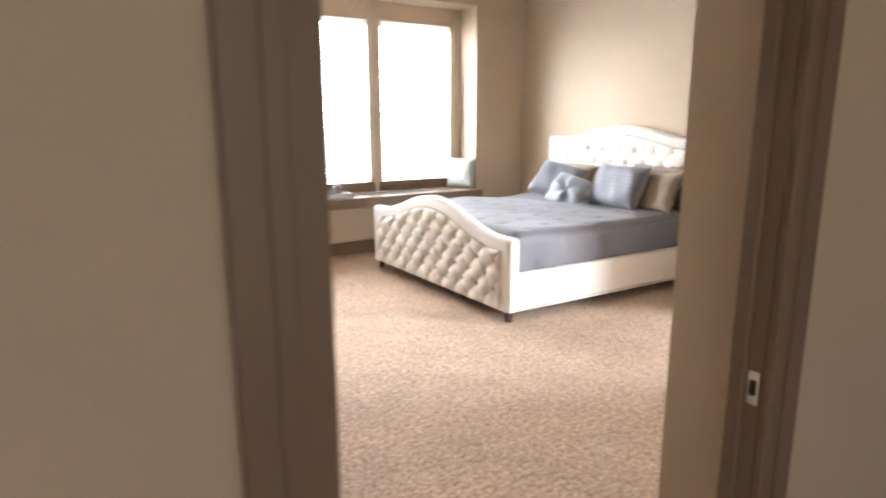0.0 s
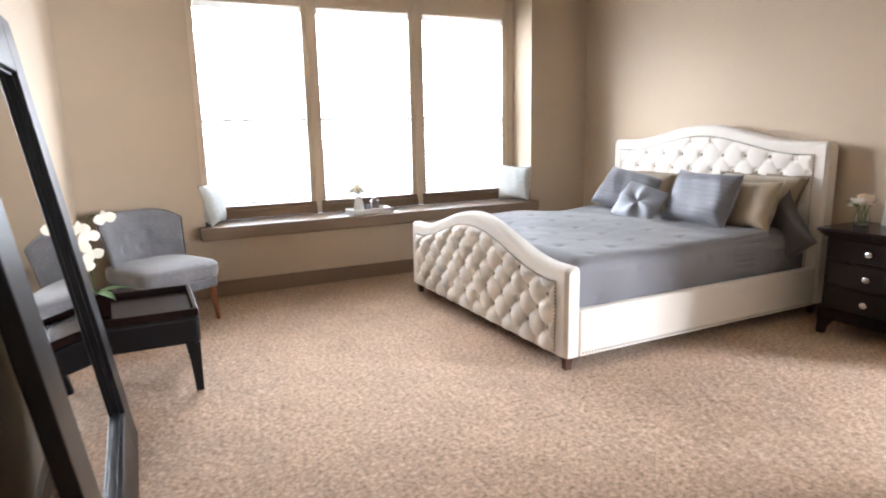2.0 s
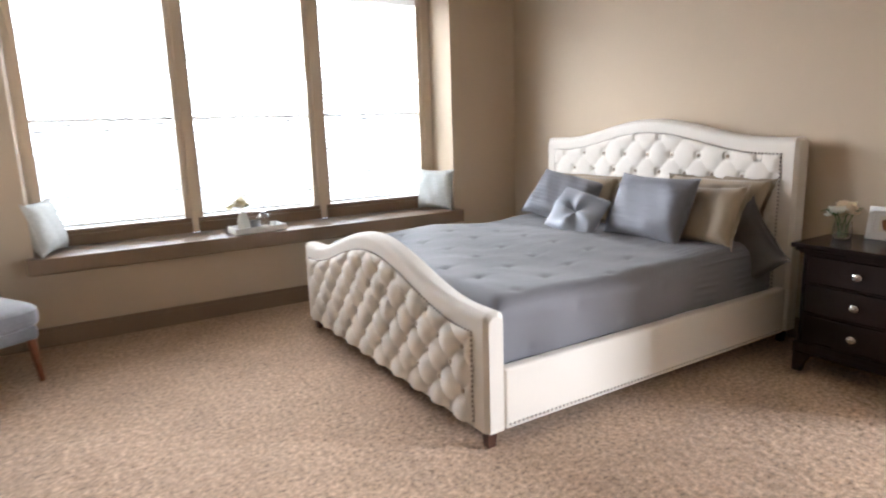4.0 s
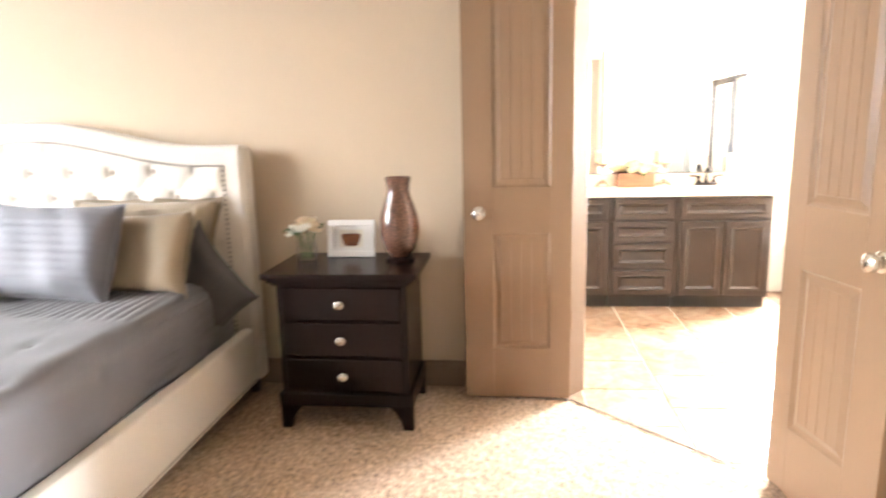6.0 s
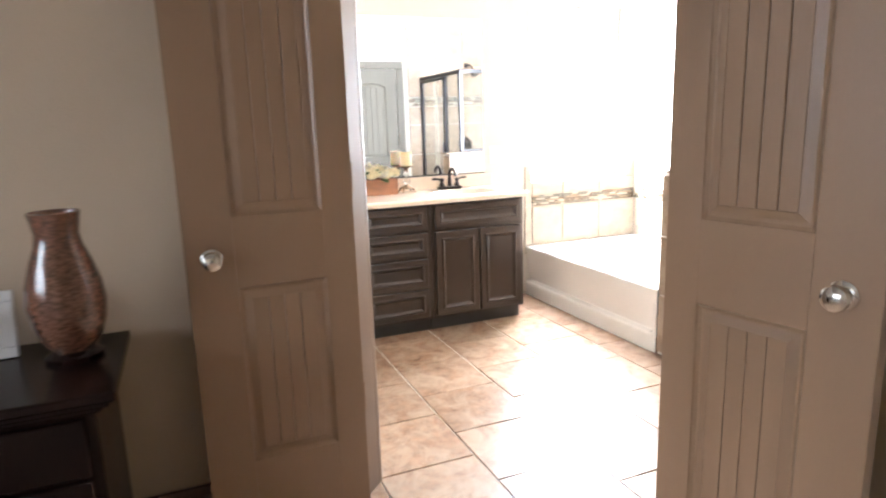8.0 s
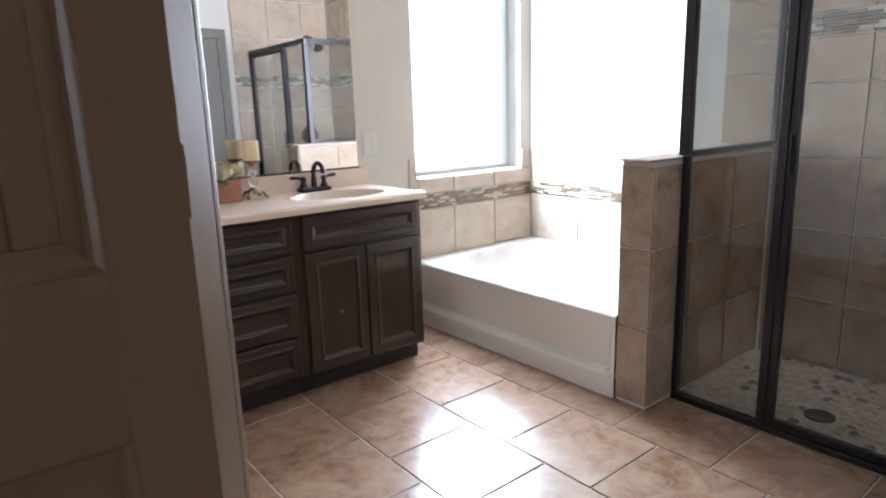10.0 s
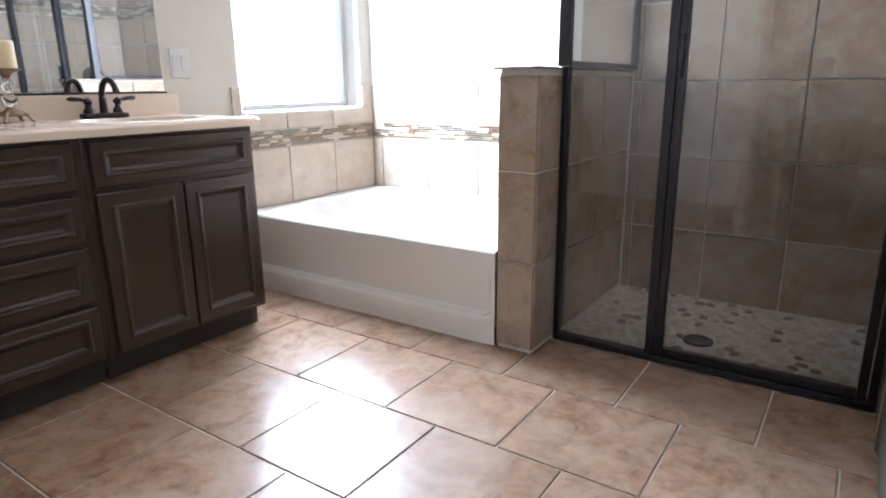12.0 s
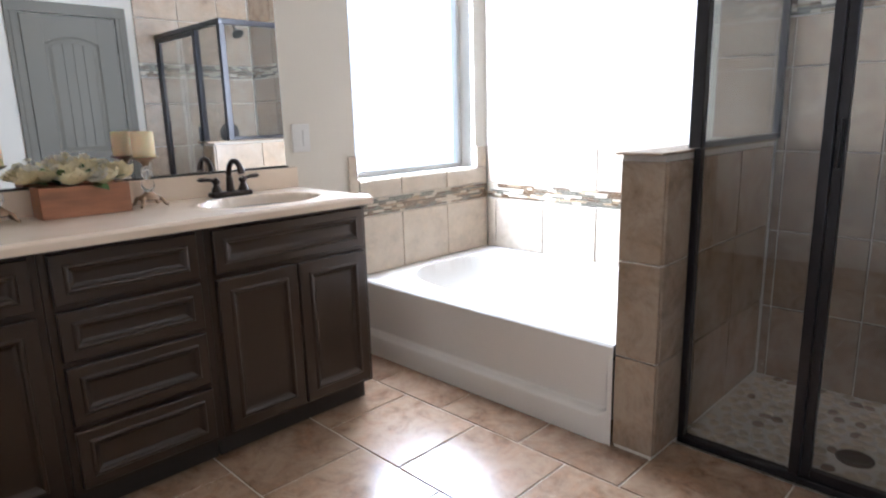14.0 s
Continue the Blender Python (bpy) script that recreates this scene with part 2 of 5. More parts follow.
def lathe(bm, profile, seg=24, m=None, cap=True):
    """A turned body: rows of (radius, z)."""
    rings = []
    for r, z in profile:
        rings.append([bm.verts.new((r * math.cos(2 * math.pi * i / seg), r * math.sin(2 * math.pi * i / seg), z)) for i in range(seg)])
    for a, b in zip(rings, rings[1:]):
        for i in range(seg):
            bm.faces.new((a[i], a[(i + 1) % seg], b[(i + 1) % seg], b[i]))
    if cap:
        bm.faces.new(rings[0][::-1])
        bm.faces.new(rings[-1])
    vs = [v for r in rings for v in r]
    if m is not None:
        bmesh.ops.transform(bm, matrix=m, verts=vs)
    return vs


def tube(bm, points, radius, seg=10):
    """A round bar along points; radius may be a list."""
    rings = []
    n = len(points)
    for i, p in enumerate(points):
        a, b = Vector(points[max(0, i - 1)]), Vector(points[min(n - 1, i + 1)])
        q = (b - a).to_track_quat("Z", "Y")
        r = radius[i] if isinstance(radius, (list, tuple)) else radius
        rings.append([bm.verts.new(Vector(p) + q @ Vector((r * math.cos(2 * math.pi * k / seg), r * math.sin(2 * math.pi * k / seg), 0))) for k in range(seg)])
    for a, b in zip(rings, rings[1:]):
        for k in range(seg):
            bm.faces.new((a[k], a[(k + 1) % seg], b[(k + 1) % seg], b[k]))
    bm.faces.new(rings[0][::-1])
    bm.faces.new(rings[-1])


def sheet(bm, nu, nv, fn, closed=False):
    """A grid of (nu + 1) x (nv + 1) places fn(u, v), u and v from 0 to 1."""
    g = [[bm.verts.new(fn(i / nu, j / nv)) for j in range(nv + 1)] for i in range(nu + 1)]
    for i in range(nu):
        for j in range(nv):
            bm.faces.new((g[i][j], g[i + 1][j], g[i + 1][j + 1], g[i][j + 1]))
    return g


def mesh_of(name, bm, mat, smooth=True):
    bmesh.ops.recalc_face_normals(bm, faces=bm.faces)
    me = bpy.data.meshes.new(name)
    bm.to_mesh(me)
    bm.free()
    me.materials.append(mat)
    if smooth:
        me.shade_smooth()
        me.set_sharp_from_angle(angle=radians(35))
        for p in me.polygons:
            if p.area > 0.0016:
                p.use_smooth = False
    return me


def part(name, bm, mat, parent, label="", smooth=True):
    ob = new(name, mesh_of(name, bm, mat, smooth))
    ob.parent = parent
    return tagged(ob, label)


def thing(name, m, label, category, group=""):
    ob = new(name)
    ob.empty_display_size = 0.1
    ob.matrix_basis = m
    return tagged(ob, label, category, group)


def structure(name, bm, mat, label="", smooth=False):
    return tagged(new(name, mesh_of(name, bm, mat, smooth)), label, kind="structure")


def lump(bm, rx, ry, rz, m, power=2.0, nu=20, nv=10):
    """A rounded cushion shape (superellipsoid)."""
    def f(a, e):
        return math.copysign(abs(a) ** e, a)
    e = 2.0 / power
    g = []
    for j in range(nv + 1):
        v = -math.pi / 2 + math.pi * j / nv
        g.append([bm.verts.new(m @ Vector((rx * f(math.cos(v), e) * f(math.cos(2 * math.pi * i / nu), e), ry * f(math.cos(v), e) * f(math.sin(2 * math.pi * i / nu), e), rz * f(math.sin(v), e)))) for i in range(nu)])
    for a, b in zip(g, g[1:]):
        for i in range(nu):
            bm.faces.new((a[i], a[(i + 1) % nu], b[(i + 1) % nu], b[i]))
    bmesh.ops.remove_doubles(bm, verts=g[0] + g[-1], dist=1e-5)


def wall_bm(a0, a1, z0, z1, thick, holes=(), m=None):
    """A wall along local x, from y = 0 to thick, with holes (a0, a1, z0, z1) right through it."""
    bm = bmesh.new()
    xs = sorted({a0, a1, *[h[0] for h in holes], *[h[1] for h in holes]})
    zs = sorted({z0, z1, *[h[2] for h in holes], *[h[3] for h in holes]})
    cache = {}

    def v(i, s, j):
        k = (i, s, j)
        if k not in cache:
            cache[k] = bm.verts.new((xs[i], s * thick, zs[j]))
        return cache[k]

    def solid(i, j):
        if not (0 <= i < len(xs) - 1 and 0 <= j < len(zs) - 1):
            return False
        x, z = (xs[i] + xs[i + 1]) / 2, (zs[j] + zs[j + 1]) / 2
        return not any(h[0] < x < h[1] and h[2] < z < h[3] for h in holes)

    for i in range(len(xs) - 1):
        for j in range(len(zs) - 1):
            if not solid(i, j):
                continue
            for s in (0, 1):
                bm.faces.new((v(i, s, j), v(i + 1, s, j), v(i + 1, s, j + 1), v(i, s, j + 1)))
            for di, dj, e in ((-1, 0, ((i, j), (i, j + 1))), (1, 0, ((i + 1, j), (i + 1, j + 1))), (0, -1, ((i, j), (i + 1, j))), (0, 1, ((i, j + 1), (i + 1, j + 1)))):
                if not solid(i + di, j + dj):
                    (p, q), (r, s2) = e
                    bm.faces.new((v(p, 0, q), v(p, 1, q), v(r, 1, s2), v(r, 0, s2)))
    if m is not None:
        bmesh.ops.transform(bm, matrix=m, verts=bm.verts)
    return bm


# ---- the rooms ----
WEST, EAST, SOUTH, NORTH, TOP = 0.82, 5.74, 1.20, 6.50, 3.05
BX0, BX1, BY0, BY1 = 5.055, 7.653, -0.650, 2.58
HALL_Y = 0.98
DOOR_L, DOOR_R, DOOR_TOP = 0.975, 1.83, 2.06
PL, PR = Vector((5.62, 2.17, 0)), Vector((4.94, 1.49, 0))   # ends of the diagonal opening
DIAG = (PL - PR).length

# carpet, a fine uneven pile
n_x, n_y = 320, 350
gx, gy = np.meshgrid(np.linspace(WEST - 0.1, 5.78, n_x), np.linspace(SOUTH - 0.3, NORTH + 0.02, n_y), indexing="ij")
rng = np.random.default_rng(4)
pile = rng.random((n_x, n_y)) ** 0.7 * 0.008
co = np.stack([gx + (rng.random((n_x, n_y)) - 0.5) * 0.008, gy + (rng.random((n_x, n_y)) - 0.5) * 0.008, pile - 0.006], -1)
keep = (gx - gy) < 3.44
idx = np.arange(n_x * n_y).reshape(n_x, n_y)
quads = np.stack([idx[:-1, :-1], idx[1:, :-1], idx[1:, 1:], idx[:-1, 1:]], -1)[keep[:-1, :-1]]
me = bpy.data.meshes.new("carpet")
me.from_pydata(co.reshape(-1, 3).tolist(), [], quads.reshape(-1, 4).tolist())
me.materials.append(CARPET)
me.shade_smooth()
tagged(new("floor_bedroom", me), "beige twisted-pile carpet over the whole bedroom floor", kind="structure")

bm = bmesh.new()
box(bm, -2.6, 4.4, -2.3, SOUTH - 0.3, -0.12, -0.002)
structure("floor_hall", bm, CARPET, "beige carpet of the hall")
bm = bmesh.new()
box(bm, -2.8, 8.2, -2.5, 7.3, -0.30, -0.125)
structure("floor_slab", bm, GROUT)

# walls of the bedroom
structure("wall_north", wall_bm(WEST - 0.12, EAST + 0.12, -0.1, TOP + 0.1, 0.45, [(1.745, 5.025, 0.52, 2.70)], pose(0, NORTH, 0)), WALL, "tan painted wall with a deep window recess")
structure("wall_east", wall_bm(2.30, NORTH, -0.1, TOP + 0.1, 0.10, (), Matrix.Translation((EAST, 0, 0)) @ pose(0, 0, 0, 0, 0, 90) @ pose(0, -0.10, 0)), WALL, "tan painted wall behind the bed")
structure("wall_west", wall_bm(HALL_Y, NORTH, -0.1, TOP + 0.1, 0.12, (), Matrix.Translation((WEST, 0, 0)) @ pose(0, 0, 0, 0, 0, 90)), WALL, "tan painted wall")
structure("wall_south", wall_bm(WEST, 4.63, -0.1, TOP + 0.1, 0.22, [(DOOR_L - 0.02, DOOR_R + 0.0, -0.2, DOOR_TOP + 0.02)], pose(0, HALL_Y, 0)), WALL, "tan painted wall with the entry doorway")
diag_m = Matrix.Translation(PR) @ pose(0, 0, 0, 0, 0, 45)
structure("wall_diagonal", wall_bm(-0.43, DIAG + 0.17, -0.1, TOP + 0.1, 0.12, [(-0.02, DIAG + 0.02, -0.2, 2.06)], diag_m @ pose(0, -0.12, 0)), WALL, "tan painted diagonal wall with the bathroom double doorway")
bm = bmesh.new()
box(bm, -2.8, 8.3, -2.5, 7.2, TOP, TOP + 0.12)
structure("ceiling", bm, CEILING, "flat off-white painted ceiling")
# hall behind the camera
bm = wall_bm(-2.7, WEST - 0.12, -0.1, TOP + 0.1, 0.12, (), pose(0, HALL_Y, 0))
structure("wall_hall_north", bm, WALL)
# the opening is an unseen addition that lets the fill lamp in
structure("wall_hall_south", wall_bm(-2.7, 4.5, -0.1, TOP + 0.1, 0.12, [(-0.6, 2.2, 0.6, 2.3)], pose(0, -2.42, 0)), WALL)
structure("wall_hall_west", wall_bm(-2.42, 1.1, -0.1, TOP + 0.1, 0.12, (), Matrix.Translation((-2.6, 0, 0)) @ pose(0, 0, 0, 0, 0, 90)), WALL)
structure("wall_hall_east", wall_bm(-2.42, HALL_Y, -0.1, TOP + 0.1, 0.12, (), Matrix.Translation((4.5, 0, 0)) @ pose(0, 0, 0, 0, 0, 90)), WALL)

# walls of the bathroom
BWIN = (-0.545, 0.295, 0.835, 2.08)
structure("wall_bath_east", wall_bm(BY0 - 0.12, BY1 + 0.12, -0.1, TOP + 0.1, 0.16, [BWIN], Matrix.Translation((BX1 + 0.16, 0, 0)) @ pose(0, 0, 0, 0, 0, 90)), BATH_WALL, "cream painted bathroom wall with a window over the tub")
structure("wall_bath_south", wall_bm(BX0 - 0.1, BX1, -0.1, TOP + 0.1, 0.12, (), pose(0, BY0 - 0.12, 0)), BATH_WALL, "cream painted bathroom wall behind tub and shower")
BDOOR = (0.42, 1.01, -0.2, 1.86)
structure("wall_bath_west", wall_bm(BY0, 1.335, -0.1, TOP + 0.1, 0.10, [BDOOR], Matrix.Translation((BX0, 0, 0)) @ pose(0, 0, 0, 0, 0, 90)), BATH_WALL, "cream painted bathroom wall with a closed door")
structure("wall_bath_north", wall_bm(EAST + 0.10, BX1, -0.1, TOP + 0.1, 0.12, (), pose(0, BY1, 0)), BATH_WALL, "cream painted bathroom wall")
structure("wall_closet_back", wall_bm(0.2, 1.36, -0.1, TOP + 0.1, 0.05, (), Matrix.Translation((BX0 - 0.14, 0, 0)) @ pose(0, 0, 0, 0, 0, 90)), BATH_WALL)

# bright hazy distance outside the windows
GLOW = bpy.data.materials.new("hazy_sky")
GLOW.use_nodes = True
_p = GLOW.node_tree.nodes["Principled BSDF"]
_p.inputs["Base Color"].default_value = (0, 0, 0, 1)
_p.inputs["Emission Color"].default_value, _p.inputs["Emission Strength"].default_value = (0.96, 0.98, 1.0, 1), 4.0
bm = bmesh.new()
box(bm, -8, 14, 10.0, 10.1, -0.5, 9)
structure("backdrop_north", bm, GLOW, "bright hazy sky beyond the windows")
bm = bmesh.new()
box(bm, 11.0, 11.1, -9, 8, -0.5, 9)
GLOW_EAST = GLOW.copy()
GLOW_EAST.node_tree.nodes["Principled BSDF"].inputs["Emission Strength"].default_value = 40.0
structure("backdrop_east", bm, GLOW_EAST, "bright hazy sky beyond the bathroom window")

# ground outside
bm = bmesh.new()
box(bm, -400, 400, -400, 400, -0.8, -0.5)
structure("ground", bm, LAWN, "mown lawn outside the house")


# ---- trim ----
def baseboard(a, b, name="baseboard", h=0.135):
    a, b = Vector((*a, 0)), Vector((*b, 0))
    d = b - a
    bm = bmesh.new()
    box(bm, 0, d.length, 0, 0.014, 0, h - 0.03)
    box(bm, 0, d.length, 0, 0.010, h - 0.03, h - 0.012)
    box(bm, 0, d.length, 0, 0.016, h - 0.012, h, 0.004)
    bmesh.ops.transform(bm, matrix=Matrix.Translation(a) @ pose(0, 0, 0, 0, 0, math.degrees(math.atan2(d.y, d.x))), verts=bm.verts)
    return structure(name, bm, TRIM, "brown painted baseboard")


baseboard((EAST, NORTH), (WEST, NORTH))
baseboard((EAST, 2.34), (EAST, NORTH - 0.018))
baseboard((WEST, NORTH - 0.018), (WEST, SOUTH + 0.02))
baseboard((DOOR_R + 0.12, SOUTH), (4.62, SOUTH))
baseboard((BX1 - 0.018, BY1), (EAST + 0.12, BY1))


def casing_bm(width, height, w=0.085, t=0.018):
    """A door casing round an opening along local x from 0 to width; it lies on y = 0 towards -y."""
    bm = bmesh.new()
    for s0, s1 in ((-w, 0), (width, width + w)):
        box(bm, s0, s1, -t, 0, 0, height, 0.004)
        c = (s0 + s1) / 2
        box(bm, c - 0.012, c + 0.012, -t - 0.005, -t + 0.001, 0, height, 0.003)
    box(bm, -w, width + w, -t, 0, height, height + w, 0.004)
    return bm


def jamb_bm(width, height, depth, stop=True, at=0.35):
    """A door lining inside an opening along local x, y from 0 to depth."""
    bm = bmesh.new()
    box(bm, -0.018, 0, 0.001, depth - 0.001, 0, height, 0.002)
    box(bm, width, width + 0.018, 0.001, depth - 0.001, 0, height, 0.002)
    box(bm, -0.018, width + 0.018, 0.001, depth - 0.001, height, height + 0.018, 0.002)
    if stop:
        box(bm, 0, 0.012, depth * at, depth * at + 0.03, 0, height, 0.003)
        box(bm, width - 0.012, width, depth * at, depth * at + 0.03, 0, height, 0.003)
        box(bm, 0.012, width - 0.012, depth * at, depth * at + 0.03, height - 0.012, height, 0.003)
    return bm


# entry doorway: casing on the hall side, lining with a strike plate, plain plaster return towards the room
entry = thing("door_1", pose(DOOR_L, HALL_Y, 0), "brown painted door frame with a chrome strike plate, no leaf", "door frame")
entry["kind"] = "structure"
W1 = DOOR_R - DOOR_L
part("casing", casing_bm(W1 - 0.02, DOOR_TOP - 0.02, 0.10), TRIM, entry)
part("lining", jamb_bm(W1 - 0.02, DOOR_TOP - 0.02, 0.062, True, 0.50), TRIM, entry)
bm = bmesh.new()
box(bm, W1 - 0.024, W1 - 0.0195, 0.003, 0.0280, 0.893, 0.960, 0.001)
plate = part("strike_plate", bm, NICKEL, entry, "chrome strike plate")
# no hole is cut: a dark block gives the latch hole's shade
bm = bmesh.new()
box(bm, W1 - 0.0255, W1 - 0.0235, 0.009, 0.022, 0.912, 0.942)
part("latch_hole_shade", bm, TOEKICK, plate, "dark block painted as the shade of the latch hole")

# lining and casing of the diagonal opening
dl = thing("door_2", diag_m, "brown painted frame of the bathroom double doorway", "door frame")
dl["kind"] = "structure"
bm = jamb_bm(DIAG, 2.04, 0.12, False)
bmesh.ops.transform(bm, matrix=pose(0, -0.12, 0), verts=bm.verts)
part("lining", bm, TRIM, dl)
bm = casing_bm(DIAG, 2.04)
bmesh.ops.transform(bm, matrix=pose(0, -0.12, 0), verts=bm.verts)
part("casing", bm, TRIM, dl)
bm = casing_bm(DIAG, 2.04)
bmesh.ops.transform(bm, matrix=pose(DIAG, 0, 0, 0, 0, 180), verts=bm.verts)
part("casing", bm, TRIM, dl)
bm = bmesh.new()
box(bm, 0, DIAG, -0.010, 0.016, -0.012, 0.000, 0.005)
bmesh.ops.transform(bm, matrix=diag_m, verts=bm.verts)
structure("trim_carpet_edge", bm, CARPET, "rolled carpet edge where the tiles begin", True)


def door_leaf(name, width, height, m, label, paint, knob_side=1, thick=0.036, arch=0.045, knob=True, sides=(-1, 1), stile=0.097, lock_stile=0.136):
    """A leaf along local x from the hinge at 0, y from -thick to 0, with two plank panels a face."""
    d = thing(name, m, label, "door")
    bm = bmesh.new()
    k = height / 2.02
    zs = ((0.245 * k, 0.805 * k, 0.0), (1.015 * k, height - 0.14, arch))
    x0, x1 = stile, width - lock_stile
    # frame members
    core0, core1 = -thick + 0.012, -0.012
    box(bm, 0, x0, -thick, 0, 0, height, 0.002)
    box(bm, x1, width, -thick, 0, 0, height, 0.002)
    box(bm, x0, x1, -thick, 0, 0, zs[0][0], 0.0)
    box(bm, x0, x1, -thick, 0, zs[0][1], zs[1][0], 0.0)
    n = 12
    top = zs[1][1]
    for i in range(n):
        u0, u1 = i / n, (i + 1) / n
        xa, xb = x0 + (x1 - x0) * u0, x0 + (x1 - x0) * u1
        lo = top - arch * (u0 + u1 - 1) ** 2
        box(bm, xa, xb, -thick, 0, lo, height)
    part("frame", bm, paint, d)
    for z0, z1, ar in zs:
        bm = bmesh.new()
        for sgn in (-1, 1):
            loops = []
            for inset, y in ((0.0, 0.0), (0.003, 0.004), (0.010, 0.0095), (0.016, 0.0105), (0.022, 0.0085), (0.038, 0.0030), (0.040, 0.0055)):
                pts = [(x0 + inset, z0 + inset), (x1 - inset, z0 + inset)]
                for i in range(n + 1):
                    u = i / n
                    pts.append((x1 - inset + (x0 - x1 + 2 * inset) * u, z1 - inset - ar * (2 * u - 1) ** 2))
                yy = -thick + y if sgn < 0 else -y
                loops.append([bm.verts.new((x, yy, z)) for x, z in pts])
            for a, b in zip(loops, loops[1:]):
                for i in range(len(a)):
                    bm.faces.new((a[i], a[(i + 1) % len(a)], b[(i + 1) % len(b)], b[i]))
        panel = part("panel", bm, paint, d)
        w = (x1 - x0 - 0.076) / 4
        for k in range(4):
            bm = bmesh.new()
            xa = x0 + 0.038 + w * k
            c = (xa + w / 2 - (x0 + x1) / 2) / ((x1 - x0) / 2)
            box(bm, xa + 0.0006, xa + w - 0.0006, -thick + 0.0035, -0.0035, z0 + 0.038, z1 - 0.036 - ar * c * c, 0.0024 if ar else 0.0012, 1)
            part("plank", bm, paint, panel)
    bm = bmesh.new()
    box(bm, x0, x1, -thick + 0.0145, -0.0145, zs[0][0], zs[0][1])
    box(bm, x0, x1, -thick + 0.0145, -0.0145, zs[1][0], top - arch)
    part("core", bm, paint, d)
    if knob:
        for sgn in sides:
            bm = bmesh.new()
            y0 = 0 if sgn > 0 else -thick
            kx = width - 0.072
            mm = Matrix.Translation((kx, y0, 0.897)) @ pose(0, 0, 0, -90 * sgn, 0, 0)
            lathe(bm, [(0.031, 0), (0.031, 0.004), (0.026, 0.008), (0.012, 0.010), (0.011, 0.016), (0.015, 0.020), (0.025, 0.025), (0.0285, 0.034), (0.026, 0.043), (0.017, 0.049), (0.004, 0.051)], 24, mm)
            part("knob", bm, NICKEL, d, "satin nickel door knob")
    for z in (0.385, 1.11, height - 0.19):
        bm = bmesh.new()
        lathe(bm, [(0.006, z - 0.045), (0.006, z + 0.045)], 10, pose(-0.003, -thick / 2, 0))
        part("hinge", bm, paint, d)
    return d


LEAF_W = 0.497
door_leaf("door_leaf", LEAF_W, 2.02, pose(5.590, 2.154, 0.012, 0, 0, 90) @ pose(0, 0, 0), "taupe painted plank-panel door leaf, open against the wall", DOOR_PAINT)
rl = door_leaf("door_leaf", LEAF_W, 2.02, pose(4.945, 1.489, 0.012, 0, 0, 190.4) @ Matrix.Translation((0, 0.018, 0)), "taupe painted plank-panel door leaf, open into the bedroom", DOOR_PAINT)

# ---- bedroom: window seat and windows ----
bm = bmesh.new()
box(bm, 1.700, 5.065, 6.400, NORTH - 0.001, 0.512, 0.615, 0.006)
box(bm, 1.748, 5.022, NORTH - 0.001, 6.85, 0.575, 0.615)
box(bm, 1.715, 5.050, NORTH - 0.022, NORTH - 0.001, 0.492, 0.511, 0.004)
structure("window_sill", bm, TRIM, "deep brown painted window seat with a rounded front edge", True)


def window(name, x0, x1, z0, z1):
    w = thing(name, pose(0, 6.85, 0), "tall single-hung window with a closed white blind and tan frame", "window")
    w["kind"] = "structure"
    bm = bmesh.new()
    f = 0.045
    box(bm, x0 - f, x0, 0, 0.09, z0, z1 + f, 0.004)
    box(bm, x1, x1 + f, 0, 0.09, z0, z1 + f, 0.004)
    box(bm, x0, x1, 0, 0.09, z1, z1 + f, 0.004)
    part("frame", bm, WHITE_TRIM, w)
    bm = bmesh.new()
    box(bm, x0 - f, x1 + f, -0.025, 0.09, 0.618, z0 - 0.035, 0.004)
    box(bm, x0 - f, x1 + f, -0.005, 0.09, z0 - 0.035, z0, 0.004)
    part("bottom_rail", bm, TRIM, w, "brown painted bottom rail")
    bm = bmesh.new()
    zm = (z0 + z1) / 2 - 0.12
    box(bm, x0, x1, 0.055, 0.085, zm - 0.012, zm + 0.012, 0.003)
    part("meeting_rail", bm, WHITEPAINT, w)
    for a, b in ((z0, zm - 0.012), (zm + 0.012, z1)):
        bm = bmesh.new()
        box(bm, x0, x1, 0.068, 0.072, a, b)
        pane = part("pane", bm, PANE, w)
        pane.visible_shadow = False


